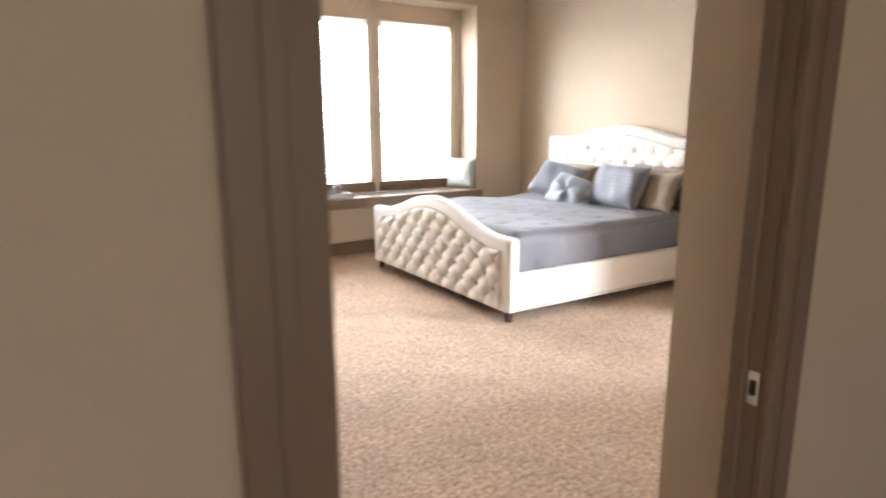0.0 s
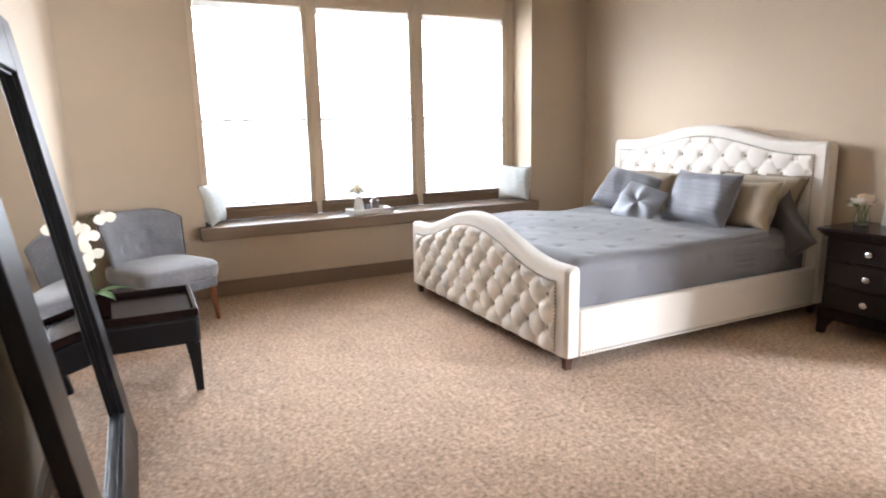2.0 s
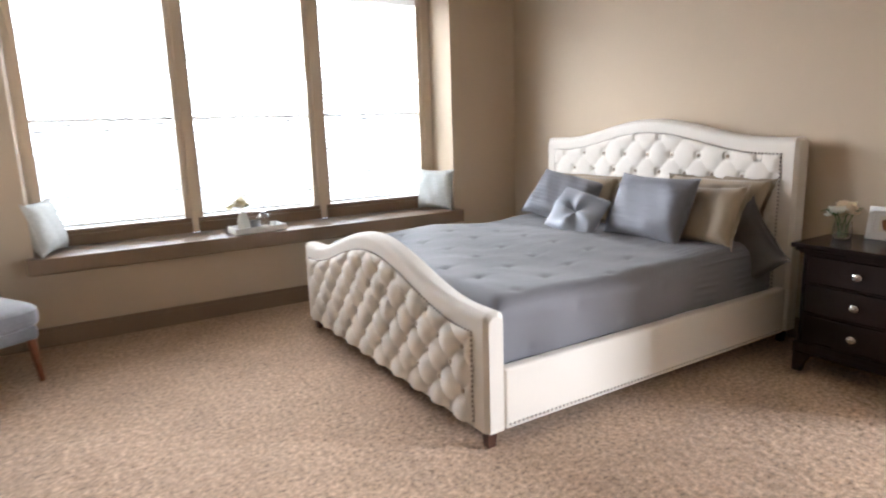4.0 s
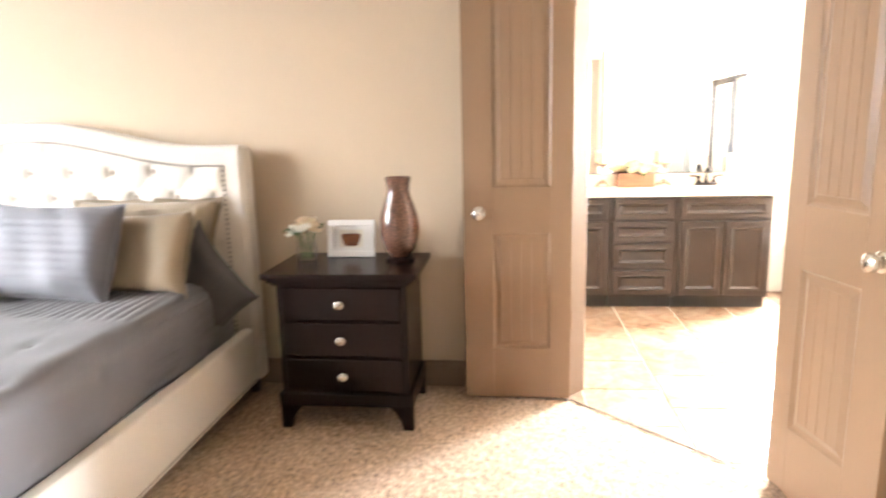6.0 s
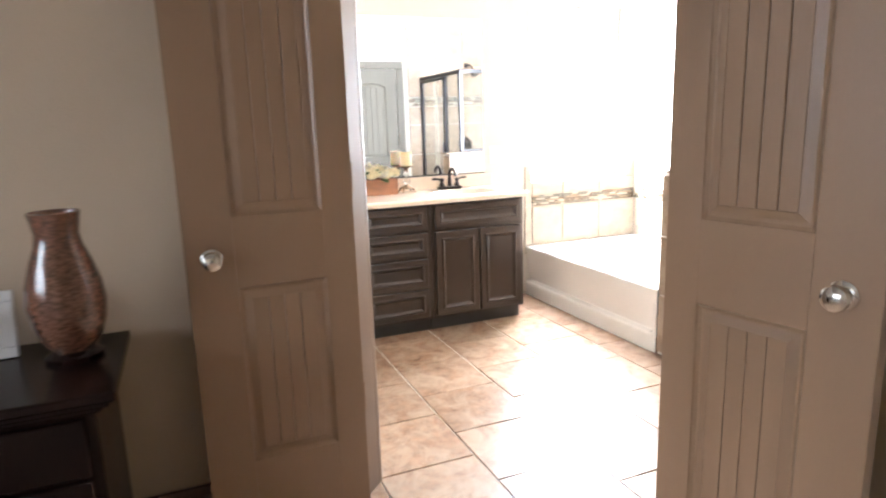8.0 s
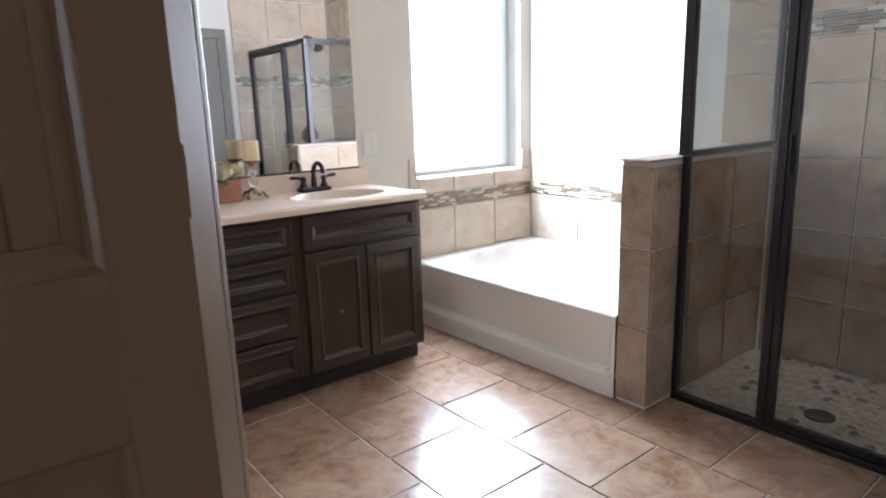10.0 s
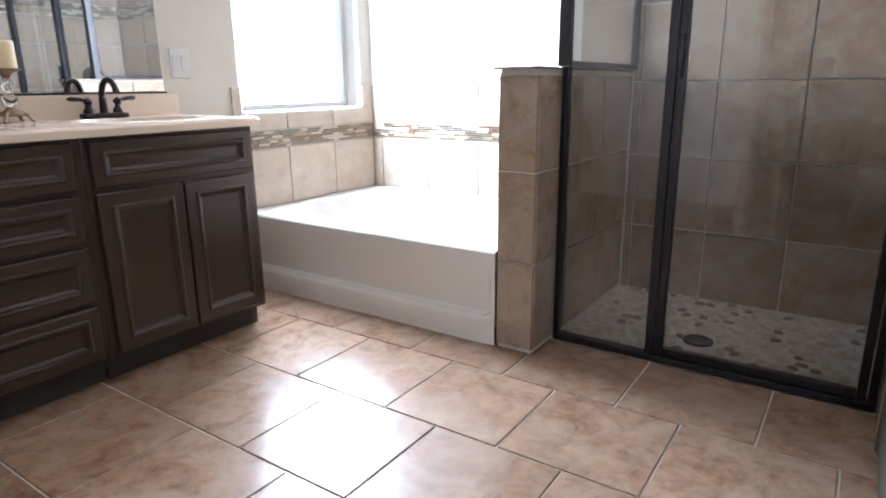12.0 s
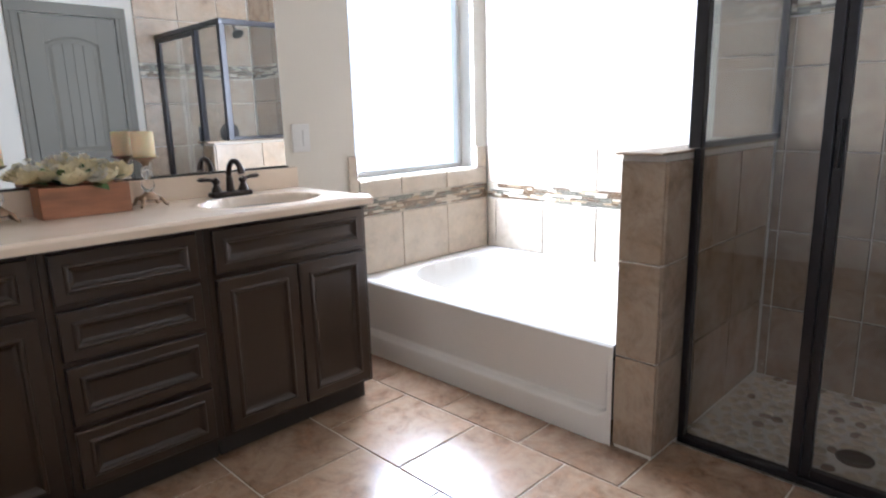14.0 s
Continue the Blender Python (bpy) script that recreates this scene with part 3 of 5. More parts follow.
def blind(x0, x1, z0, z1):
    b = thing("window_blind", pose((x0 + x1) / 2, 6.875, z0), "white slatted blind, lowered with its slats half open", "blind", "bedroom blinds")
    h, hw = z1 - z0, (x1 - x0) / 2 - 0.004
    bm = bmesh.new()
    box(bm, -hw, hw, -0.028, 0.024, h - 0.055, h - 0.004, 0.004)
    part("headrail", bm, BLIND, b)
    bm = bmesh.new()
    box(bm, -hw + 0.004, hw - 0.004, -0.024, 0.022, 0.006, 0.026, 0.004)
    part("bottom_bar", bm, BLIND, b)
    n = int((h - 0.10) / 0.042)
    bm = bmesh.new()
    for i in range(4):
        y = -0.024 + 0.048 * i / 3
        zz = 0.0025 * (1 - (2 * i / 3 - 1) ** 2)
        for s in (-1, 1):
            for t in (0, 0.0025):
                bm.verts.new((s * (hw - 0.004), y, zz + t))
    bm.verts.ensure_lookup_table()
    v = bm.verts
    for i in range(3):
        o, p = 4 * i, 4 * i + 4
        bm.faces.new((v[o], v[o + 2], v[p + 2], v[p]))
        bm.faces.new((v[o + 1], v[o + 3], v[p + 3], v[p + 1]))
        bm.faces.new((v[o], v[o + 1], v[p + 1], v[p]))
        bm.faces.new((v[o + 2], v[o + 3], v[p + 3], v[p + 2]))
    bm.faces.new((v[0], v[1], v[3], v[2]))
    bm.faces.new((v[12], v[13], v[15], v[14]))
    me = mesh_of("slat", bm, BLIND)
    for i in range(n):
        s = new("slat", me)
        s.parent = b
        s.matrix_basis = pose(0, 0, 0.05 + 0.042 * i, 23 + random.uniform(-0.3, 0.3), 0, 0)
    bm = bmesh.new()
    for x in (-hw * 0.62, hw * 0.62):
        box(bm, x - 0.001, x + 0.001, -0.027, -0.0255, 0.02, h - 0.05)
        box(bm, x - 0.001, x + 0.001, 0.0245, 0.026, 0.02, h - 0.05)
    part("ladder_cord", bm, BLIND, b)
    bm = bmesh.new()
    tube(bm, [(hw - 0.06, -0.032, h - 0.06), (hw - 0.06, -0.034, h * 0.45)], 0.004, 8)
    part("wand", bm, BLIND, b)


for i, (a, b) in enumerate(WINDOW_X):
    window("window_%d" % (i + 1), a, b, *WINDOW_Z)
    blind(a, b, WINDOW_Z[0] + 0.01, WINDOW_Z[1])
# posts between the windows and the head of the recess
bm = bmesh.new()
for a, b in ((2.795, 2.845), (3.855, 3.915), (1.748, 1.785), (4.935, 5.022)):
    box(bm, a + 0.0005, b - 0.0005, 6.842, 6.948, 0.618, 2.698, 0.003)
box(bm, 1.748, 5.022, 6.858, 6.948, WINDOW_Z[1] + 0.0455, 2.699)
structure("trim_window_posts", bm, WHITE_TRIM, "tan painted posts between the windows", True)


def cushion(name, w, h, t, m, cloth, label, ribs=0, flange=0.0, sag=0.0, seed=1, pinch=0.10, group="", category="pillow"):
    """A pillow standing in local xz, its thickness along y."""
    ob = thing(name, m, label, category, group)
    rnd = random.Random(seed)
    ph = [rnd.uniform(0, 6.3) for _ in range(6)]
    bm = bmesh.new()
    N = 44 if ribs else 26
    gs = []
    for side in (-1, 1):
        def fn(u, v):
            a, b = 2 * u - 1, 2 * v - 1
            k = 1 - pinch * (1 - abs(a) ** 2.2) * abs(b) ** 6
            k2 = 1 - pinch * (1 - abs(b) ** 2.2) * abs(a) ** 6
            x, z = a * w / 2 * k2, b * h / 2 * k
            prof = max(0.0, (1 - a ** 4) * (1 - b ** 4)) ** 0.55
            wr = 0.06 * math.sin(5 * a + ph[0]) * math.sin(4 * b + ph[1]) + 0.05 * math.sin(9 * a * b + ph[2]) + 0.04 * math.sin(11 * a + 3 * b + ph[3])
            y = side * t / 2 * prof * (1 + wr) + 0.0
            if ribs:
                y += side * 0.003 * (abs(math.sin(math.pi * ribs * v)) ** 0.6 - 0.6) * min(1, prof * 2)
            z -= sag * (1 - a * a) * max(0, b) ** 2
            x += 0.01 * math.sin(3 * b + ph[4]) * h
            return Vector((x, y, z + h / 2))
        gs.append(sheet(bm, N, N, fn))
    bmesh.ops.remove_doubles(bm, verts=bm.verts, dist=0.0004)
    part("cover", bm, cloth, ob)
    bm = bmesh.new()
    pts = []
    for i in range(64):
        s = i / 64 * 4
        k = int(s)
        u = 2 * (s - k) - 1
        a, b = ((u, -1), (1, u), (-u, 1), (-1, -u))[k]
        kk = 1 - pinch * (1 - abs(a) ** 2.2) * abs(b) ** 6
        k2 = 1 - pinch * (1 - abs(b) ** 2.2) * abs(a) ** 6
        pts.append((a * w / 2 * k2 + 0.01 * math.sin(3 * b + ph[4]) * h, 0, b * h / 2 * kk + h / 2 - sag * (1 - a * a) * max(0, b) ** 2))
    pts.append(pts[0])
    if flange:
        inner, outer = [], []
        for x, y, z in pts[:-1]:
            d = Vector((x, 0, z - h / 2))
            d.normalize()
            inner.append(bm.verts.new((x, 0.002, z)))
            outer.append(bm.verts.new((x + d.x * flange, rnd.uniform(-0.008, 0.008), z + d.z * flange)))
        n = len(inner)
        for i in range(n):
            bm.faces.new((inner[i], inner[(i + 1) % n], outer[(i + 1) % n], outer[i]))
        bmesh.ops.solidify(bm, geom=bm.faces[:], thickness=0.004)
        part("flange", bm, cloth, ob)
    else:
        tube(bm, pts, 0.0045, 6)
        part("piping", bm, cloth, ob)
    return ob


cushion("throw_pillow", 0.40, 0.37, 0.13, pose(4.90, 6.66, 0.617, -10, 0, -68), PILLOW_PALE, "pale blue-grey throw pillow leaning in the window seat", seed=3)
cushion("throw_pillow", 0.40, 0.36, 0.13, pose(1.87, 6.64, 0.617, -14, 0, 68), PILLOW_PALE, "pale grey throw pillow leaning in the window seat", seed=4)

# tray with jars on the window seat
tray = thing("serving_tray", pose(3.22, 6.56, 0.617, 0, 0, 4), "white rectangular tray on the window seat", "tray")
bm = bmesh.new()
box(bm, -0.20, 0.20, -0.11, 0.11, 0, 0.012, 0.003)
for x0, x1, y0, y1 in ((-0.20, 0.20, -0.11, -0.098), (-0.20, 0.20, 0.098, 0.11), (-0.20, -0.188, -0.0975, 0.0975), (0.188, 0.20, -0.0975, 0.0975)):
    box(bm, x0, x1, y0, y1, 0.0125, 0.045, 0.004)
part("body", bm, WHITEPAINT, tray)


def blossoms(parent, centre, spread, count, petals, r0, r1, seed, mats, leaf_count=8, leaf_len=0.07, flat=1.0):
    rnd = random.Random(seed)
    for k in range(count):
        bm = bmesh.new()
        a = rnd.uniform(0, 6.28)
        d = math.sqrt(rnd.random())
        c = Vector(centre) + Vector((spread[0] * d * math.cos(a), spread[1] * d * math.sin(a), spread[2] * (1 - d * d) * rnd.uniform(0.6, 1.0)))
        r = rnd.uniform(r0, r1)
        q = Euler((rnd.uniform(-0.6, 0.6), rnd.uniform(-0.6, 0.6), rnd.uniform(0, 6))).to_matrix().to_4x4()
        for ring in range(3):
            for i in range(petals):
                an = 2 * math.pi * (i + ring * 0.5) / petals
                rr = r * (1 - 0.27 * ring)
                tilt = 15 + 24 * ring
                mm = Matrix.Translation(c) @ q @ pose(0, 0, ring * r * 0.12, 0, 0, math.degrees(an)) @ pose(0, 0, 0, 0, -tilt, 0)

                def fn(u, v):
                    x = rr * u
                    wdt = rr * 0.55 * math.sin(math.pi * min(1, u * 0.86 + 0.12)) ** 0.7
                    y = (2 * v - 1) * wdt
                    return mm @ Vector((x, y, rr * (0.35 * u * u * flat - 0.3 * (2 * v - 1) ** 2 * u * 0.5)))
                sheet(bm, 4, 4, fn)
        part("blossom", bm, mats[k % len(mats)], parent)
    for k in range(leaf_count):
        bm = bmesh.new()
        a = rnd.uniform(0, 6.28)
        mm = Matrix.Translation(Vector(centre) + Vector((spread[0] * 0.6 * math.cos(a), spread[1] * 0.6 * math.sin(a), rnd.uniform(-0.01, spread[2] * 0.5)))) @ pose(0, 0, 0, 0, 0, math.degrees(a)) @ pose(0, 0, 0, rnd.uniform(-25, 25), rnd.uniform(-55, 5), 0)
        ln = leaf_len * rnd.uniform(0.7, 1.2)

        def lf(u, v):
            return mm @ Vector((ln * u, (2 * v - 1) * ln * 0.28 * math.sin(math.pi * min(1, u * 0.95 + 0.04)), -0.3 * ln * u * u + 0.05 * ln * abs(2 * v - 1)))
        sheet(bm, 6, 4, lf)
        part("leaf", bm, LEAF, parent)


v1 = thing("bud_vase", pose(3.12, 6.56, 0.630), "small white vase with cream flowers on the tray", "vase")
bm = bmesh.new()
lathe(bm, [(0.030, 0), (0.042, 0.02), (0.046, 0.07), (0.034, 0.11), (0.026, 0.135), (0.030, 0.145), (0.024, 0.145), (0.022, 0.12)], 20)
part("body", bm, JARCREAM, v1)
blossoms(v1, (0, 0, 0.175), (0.075, 0.06, 0.06), 9, 6, 0.036, 0.052, 5, [ORCHID, PETAL, ORCHID], 5, 0.05)
v2 = thing("glass_jar", pose(3.28, 6.57, 0.630), "clear glass jar with a stopper on the tray", "jar")
bm = bmesh.new()
lathe(bm, [(0.040, 0), (0.046, 0.01), (0.046, 0.09), (0.030, 0.11), (0.020, 0.12), (0.020, 0.13)], 20)
part("body", bm, CLEARGLASS, v2)
bm = bmesh.new()
lathe(bm, [(0.012, 0.131), (0.016, 0.145), (0.020, 0.16), (0.012, 0.175), (0.002, 0.18)], 16)
part("stopper", bm, CLEARGLASS, v2)
v3 = thing("candle_jar", pose(3.20, 6.52, 0.630), "grey candle jar on the tray", "candle")
bm = bmesh.new()
lathe(bm, [(0.034, 0), (0.038, 0.006), (0.038, 0.075), (0.035, 0.078), (0.035, 0.06), (0.003, 0.058)], 20)
part("body", bm, PILLOW_SILVER, v3)

# ---- bed ----
BED = thing("bed", pose(3.34, 4.755, 0), "king bed with cream tufted upholstery and nailhead trim", "bed")
HALF = 1.075


def camel(y, end, rise, half):
    d = min(1.0, abs(y) / half)
    return end + rise * (0.5 + 0.5 * math.cos(math.pi * d))


def board(name, x0, x1, z0, end, rise, half, face, rows_z0, border=0.10):
    """A camel-back upholstered board across the bed; the tufted face looks along `face` (-1 or 1) in x."""
    bm = bmesh.new()
    N = 90
    rings = []
    for i in range(N + 1):
        y = -HALF + 2 * HALF * i / N
        e = min(1.0, (HALF - abs(y)) / 0.016)
        pull = 0.016 * (1 - math.sqrt(max(0.0, 1 - (1 - e) ** 2)))
        zt = camel(y, end, rise, half) - pull
        xa, xb = x0 + pull, x1 - pull
        r = 0.034
        ring = [(xa, z0), (xb, z0)]
        for k in range(7):
            a = math.pi / 2 * k / 6
            ring.append((xb - r + r * math.cos(a), zt - r + r * math.sin(a)))
        for k in range(7):
            a = math.pi / 2 + math.pi / 2 * k / 6
            ring.append((xa + r + r * math.cos(a), zt - r + r * math.sin(a)))
        rings.append([bm.verts.new((x, y, z)) for x, z in ring])
    for a, b in zip(rings, rings[1:]):
        for k in range(len(a)):
            bm.faces.new((a[k], a[(k + 1) % len(a)], b[(k + 1) % len(b)], b[k]))
    bm.faces.new(rings[0])
    bm.faces.new(rings[-1][::-1])
    ob = part(name, bm, LINEN, BED)
    # tufted field
    fx = x0 if face < 0 else x1
    yy = HALF - border
    du, dv = (0.210, 0.245) if end > 1 else (0.200, 0.205)
    zc = rows_z0
    bm = bmesh.new()

    def height(y, z):
        a, b = y / du + (z - zc) / dv, y / du - (z - zc) / dv
        s = abs(math.sin(math.pi * a)) * abs(math.sin(math.pi * b))
        h = (0.032 if end < 1 else 0.012) * s ** 0.55 + 0.003
        da, db = a - round(a), b - round(b)
        h -= (0.042 if end < 1 else 0.034) * math.exp(-(da * da + db * db) / (0.030 if end < 1 else 0.016))
        return h

    def fn(u, v):
        y = -yy + 2 * yy * u
        zt = camel(y, end, rise, half) - border * 0.95
        z = z0 + 0.02 + (zt - z0 - 0.02) * v
        edge = min(1.0, min(yy - abs(y), zt - z) / 0.035)
        return Vector((fx + face * (0.004 + height(y, z) * max(0.0, edge) ** 0.5), y, z))
    sheet(bm, 240, 84 if end < 1 else 110, fn)
    panel = part("tufted_panel", bm, LINEN, ob)
    # buttons
    bm = bmesh.new()
    lathe(bm, [(0.012, 0), (0.011, 0.004), (0.006, 0.007), (0.001, 0.008)], 10, pose(0, 0, 0, 0, 90 * face, 0))
    me = mesh_of("button", bm, BUTTON)
    for a in range(-16, 17):
        for b in range(-16, 17):
            y, z = (a + b) * du / 2, zc + (a - b) * dv / 2
            if abs(y) < yy - 0.05 and z0 + 0.05 < z < camel(y, end, rise, half) - border - 0.03:
                o = new("button", me)
                o.parent = panel
                o.location = (fx + face * 0.0015, y, z)
    # nailheads along the border
    bm = bmesh.new()
    pts = []
    n = 86
    for i in range(n + 1):
        y = -yy + 2 * yy * i / n
        pts.append((y, camel(y, end, rise, half) - border * 0.95))
    for s in (-1, 1):
        z = z0 + 0.03
        while z < end - border * 0.95:
            pts.append((s * yy, z))
            z += 0.023
    for y, z in pts:
        lathe(bm, [(0.0075, 0), (0.0065, 0.003), (0.003, 0.0055)], 6, Matrix.Translation((fx + face * 0.004, y, z)) @ pose(0, 0, 0, 0, 90 * face, 0))
    part("nailhead_trim", bm, NAIL, ob, "row of pewter nailheads")
    return ob


board("footboard", 0.0, 0.105, 0.085, 0.615, 0.195, 0.93, -1, 0.33)
board("headboard", 2.225, 2.345, 0.085, 1.245, 0.13, 0.88, -1, 1.13)
for s in (-1, 1):
    bm = bmesh.new()
    y0, y1 = sorted((s * 1.065, s * 1.005))
    box(bm, 0.106, 2.224, y0, y1, 0.075, 0.355, 0.016, 3)
    rail = part("side_rail", bm, LINEN, BED)
    bm = bmesh.new()
    for i in range(88):
        lathe(bm, [(0.0075, 0), (0.0065, 0.003), (0.003, 0.0055)], 6, Matrix.Translation((0.13 + 2.07 * i / 87, s * 1.064, 0.098)) @ pose(0, 0, 0, -90 * s, 0, 0))
    part("nailhead_trim", bm, NAIL, rail, "row of pewter nailheads")
for x in (0.05, 2.28):
    for y in (-1.02, 1.02):
        bm = bmesh.new()
        lathe(bm, [(0.026, 0), (0.034, 0.084)], 4, pose(x, y, 0, 0, 0, 45))
        part("leg", bm, BEDLEG, BED, "dark walnut tapered leg", False)
bm = bmesh.new()
box(bm, 0.108, 2.222, -1.003, 1.003, 0.12, 0.20)
part("slat_base", bm, TOEKICK, BED)

mat_ = thing("mattress", pose(3.34, 4.755, 0.202), "thick white mattress under the comforter", "mattress")
bm = bmesh.new()
box(bm, 0.135, 2.20, -0.955, 0.955, 0, 0.375, 0.06, 3)
part("core", bm, WHITEPAINT, mat_)


def comforter():
    ob = thing("comforter", pose(3.34, 4.755, 0), "grey quilted comforter with tufted tacks and a ribbed band", "bedding")
    bm = bmesh.new()
    L0, L1, half, zt, zb = 0.112, 2.18, 0.992, 0.632, 0.34
    r = 0.10
    drop = zt - zb - r
    flat = half - r
    arc = r * math.pi / 2
    total = 2 * (drop + arc + flat)

    def across(s):
        """Place on the cross-section, from one hem over the top to the other: y, z, normal y, normal z."""
        s = s * total
        sg = -1
        if s > total / 2:
            s, sg = total - s, 1
        if s < drop:
            return sg * half, zb + s, sg, 0
        s -= drop
        if s < arc:
            a = s / r
            return sg * (flat + r * math.cos(a)), zb + drop + r * math.sin(a), sg * math.cos(a), math.sin(a)
        s -= arc
        return sg * (flat - s), zt, 0, 1

    def fn(u, v):
        x = L0 + (L1 - L0) * u
        y, z, ny, nz = across(v)
        s = v * total
        side = 1 - nz
        h = 0.010 * math.sin(4.1 * x + 2.0 * s) + 0.008 * math.sin(7.3 * x - 3.1 * s + 1) + 0.006 * noise.noise(Vector((x * 6, s * 6, 3)))
        h += 0.010 * noise.noise(Vector((x * 2.2, s * 2.2, 9)))
        # tacks
        tx, ts = (x - 0.30) / 0.30, (s - total / 2) / 0.30
        row = round(tx)
        ds = ts - (round(ts - 0.5 * (row % 2)) + 0.5 * (row % 2))
        dx = tx - row
        if x < 1.45:
            h -= 0.008 * math.exp(-(dx * dx * 0.09 + ds * ds * 0.09) / 0.0009)
            h -= 0.003 * math.exp(-(ds * ds * 0.09) / 0.0006) * math.exp(-(dx * dx * 0.09) / 0.012)
        else:
            k = min(1, (x - 1.45) / 0.05)
            h += 0.007 * k * (abs(math.sin(math.pi * s / 0.040)) ** 0.7 - 0.5)
        # vertical folds on the hanging sides
        h += side * (0.014 * math.sin(13 * x + 1.7 * math.sin(3 * x)) * (0.3 + 0.7 * min(1, max(0, (zt - z) / 0.25))))
        k = min(1.0, (x - L0) / 0.10)
        zdip = -0.08 * (1 - math.sqrt(max(0, 1 - (1 - k) ** 2))) * nz
        return Vector((x, max(-1.003, min(1.003, y + ny * h * 0.6)) if side > 0.5 else y + ny * h, z + nz * h + zdip))
    sheet(bm, 200, 330, fn)
    part("quilt", bm, COMFORTER, ob)
    bm = bmesh.new()
    box(bm, -0.016, 0.016, -0.0016, 0.0016, -0.004, 0.0022, 0.001, 1)
    me = mesh_of("tack", bm, PILLOW_DARK)
    for i in range(4):
        for j in range(-3, 4):
            y = (j + 0.5 * (i % 2)) * 0.30
            if abs(y) < 0.88:
                x = 0.30 + 0.30 * i
                o = new("tack", me)
                o.parent = ob
                o.location = fn((x - L0) / (L1 - L0), 0.5 + y / total)


comforter()
# pillows, lying against one another before the headboard
PG = "pillows on the bed"
cushion("pillow", 0.74, 0.35, 0.20, pose(5.37, 5.33, 0.632, -24, 0, -90), PILLOW_KHAKI, "khaki pillow sham leaning on the headboard", flange=0.03, seed=11, group=PG)
cushion("pillow", 0.72, 0.39, 0.20, pose(5.40, 4.16, 0.632, -22, 0, -90), PILLOW_KHAKI, "khaki pillow sham leaning on the headboard", flange=0.03, seed=12, group=PG)
cushion("pillow", 0.62, 0.41, 0.20, pose(5.16, 5.33, 0.632, -38, 9, -82), PILLOW_GREY, "grey-blue ribbed pillow leaning on the shams", ribs=12, seed=13, group=PG)
cushion("pillow", 0.67, 0.43, 0.18, pose(5.06, 4.39, 0.622, -24, 0, -97), PILLOW_GREY, "grey-blue ribbed pillow standing upright", ribs=12, seed=14, group=PG)
cushion("pillow", 0.44, 0.375, 0.15, pose(5.19, 4.02, 0.617, -22, -4, -100), PILLOW_KHAKI, "khaki flanged pillow beside the ribbed pillow", flange=0.03, seed=15, group=PG)
cushion("pillow", 0.68, 0.46, 0.16, pose(5.35, 3.79, 0.35, -10, -44, -97), PILLOW_DARK, "charcoal ribbed sham slumped over the bed's edge", ribs=14, seed=16, pinch=0.16, group=PG)


def bow_pillow():
    """A small square pillow of four folded satin triangles that meet in a twisted middle."""
    ob = thing("accent_pillow", pose(4.87, 4.86, 0.622, -34, 12, -84), "small silver satin pillow folded into a pinwheel", "pillow", PG)
    bm = bmesh.new()
    for side in (-1, 1):
        def fn(u, v):
            a, b = 2 * u - 1, 2 * v - 1
            x, z = a * 0.20 * (1 - 0.40 * (1 - a * a) * b ** 2), b * 0.16 * (1 - 0.40 * (1 - b * b) * a ** 2)
            th = math.atan2(b, a)
            r = math.hypot(a, b)
            p = max(0.0, (1 - a ** 4) * (1 - b ** 4)) ** 0.5
            y = side * 0.065 * p * (0.72 + 0.28 * math.cos(4 * th + 0.8 * r)) * (1 - 0.55 * math.exp(-r * r / 0.05))
            return Vector((x, y, z + 0.16))
        sheet(bm, 30, 30, fn)
    bmesh.ops.remove_doubles(bm, verts=bm.verts, dist=0.0004)
    part("cover", bm, PILLOW_SILVER, ob)
    bm = bmesh.new()
    lathe(bm, [(0.018, 0), (0.016, 0.008), (0.008, 0.013), (0.001, 0.014)], 14, pose(0, 0.036, 0.16, -90, 0, 0))
    part("button", bm, PILLOW_SILVER, ob)


bow_pillow()

# ---- nightstand ----
NS = thing("nightstand", pose(5.25, 3.155, 0), "espresso lacquered three-drawer nightstand with bracket feet", "nightstand")
bm = bmesh.new()
box(bm, 0.0, 0.40, -0.285, 0.285, 0.135, 0.655, 0.003)
part("body", bm, BLACKWOOD, NS)
bm = bmesh.new()
box(bm, -0.045, 0.43, -0.335, 0.335, 0.684, 0.71, 0.006)
part("top", bm, BLACKWOOD, NS)
bm = bmesh.new()
box(bm, -0.030, 0.42, -0.318, 0.318, 0.668, 0.6835, 0.005)
part("top_moulding", bm, BLACKWOOD, NS)
bm = bmesh.new()
box(bm, -0.018, 0.41, -0.300, 0.300, 0.655, 0.6675, 0.004)
part("top_moulding", bm, BLACKWOOD, NS)
bm = bmesh.new()
box(bm, -0.014, 0.405, -0.30, 0.30, 0.105, 0.165, 0.005)
part("base_moulding", bm, BLACKWOOD, NS)
for z0, z1 in ((0.500, 0.645), (0.338, 0.490), (0.176, 0.328)):
    bm = bmesh.new()
    box(bm, -0.018, -0.0005, -0.262, 0.262, z0, z1, 0.007, 3)
    dr = part("drawer", bm, BLACKWOOD, NS)
    bm = bmesh.new()
    lathe(bm, [(0.007, 0), (0.006, 0.012), (0.012, 0.016), (0.0185, 0.022), (0.018, 0.028), (0.010, 0.033), (0.002, 0.034)], 18, pose(-0.018, 0, (z0 + z1) / 2 + 0.004, 0, -90, 0) @ Matrix.Scale(1.25, 4, (0, 1, 0)))
    part("knob", bm, NICKEL, dr, "satin nickel knob")
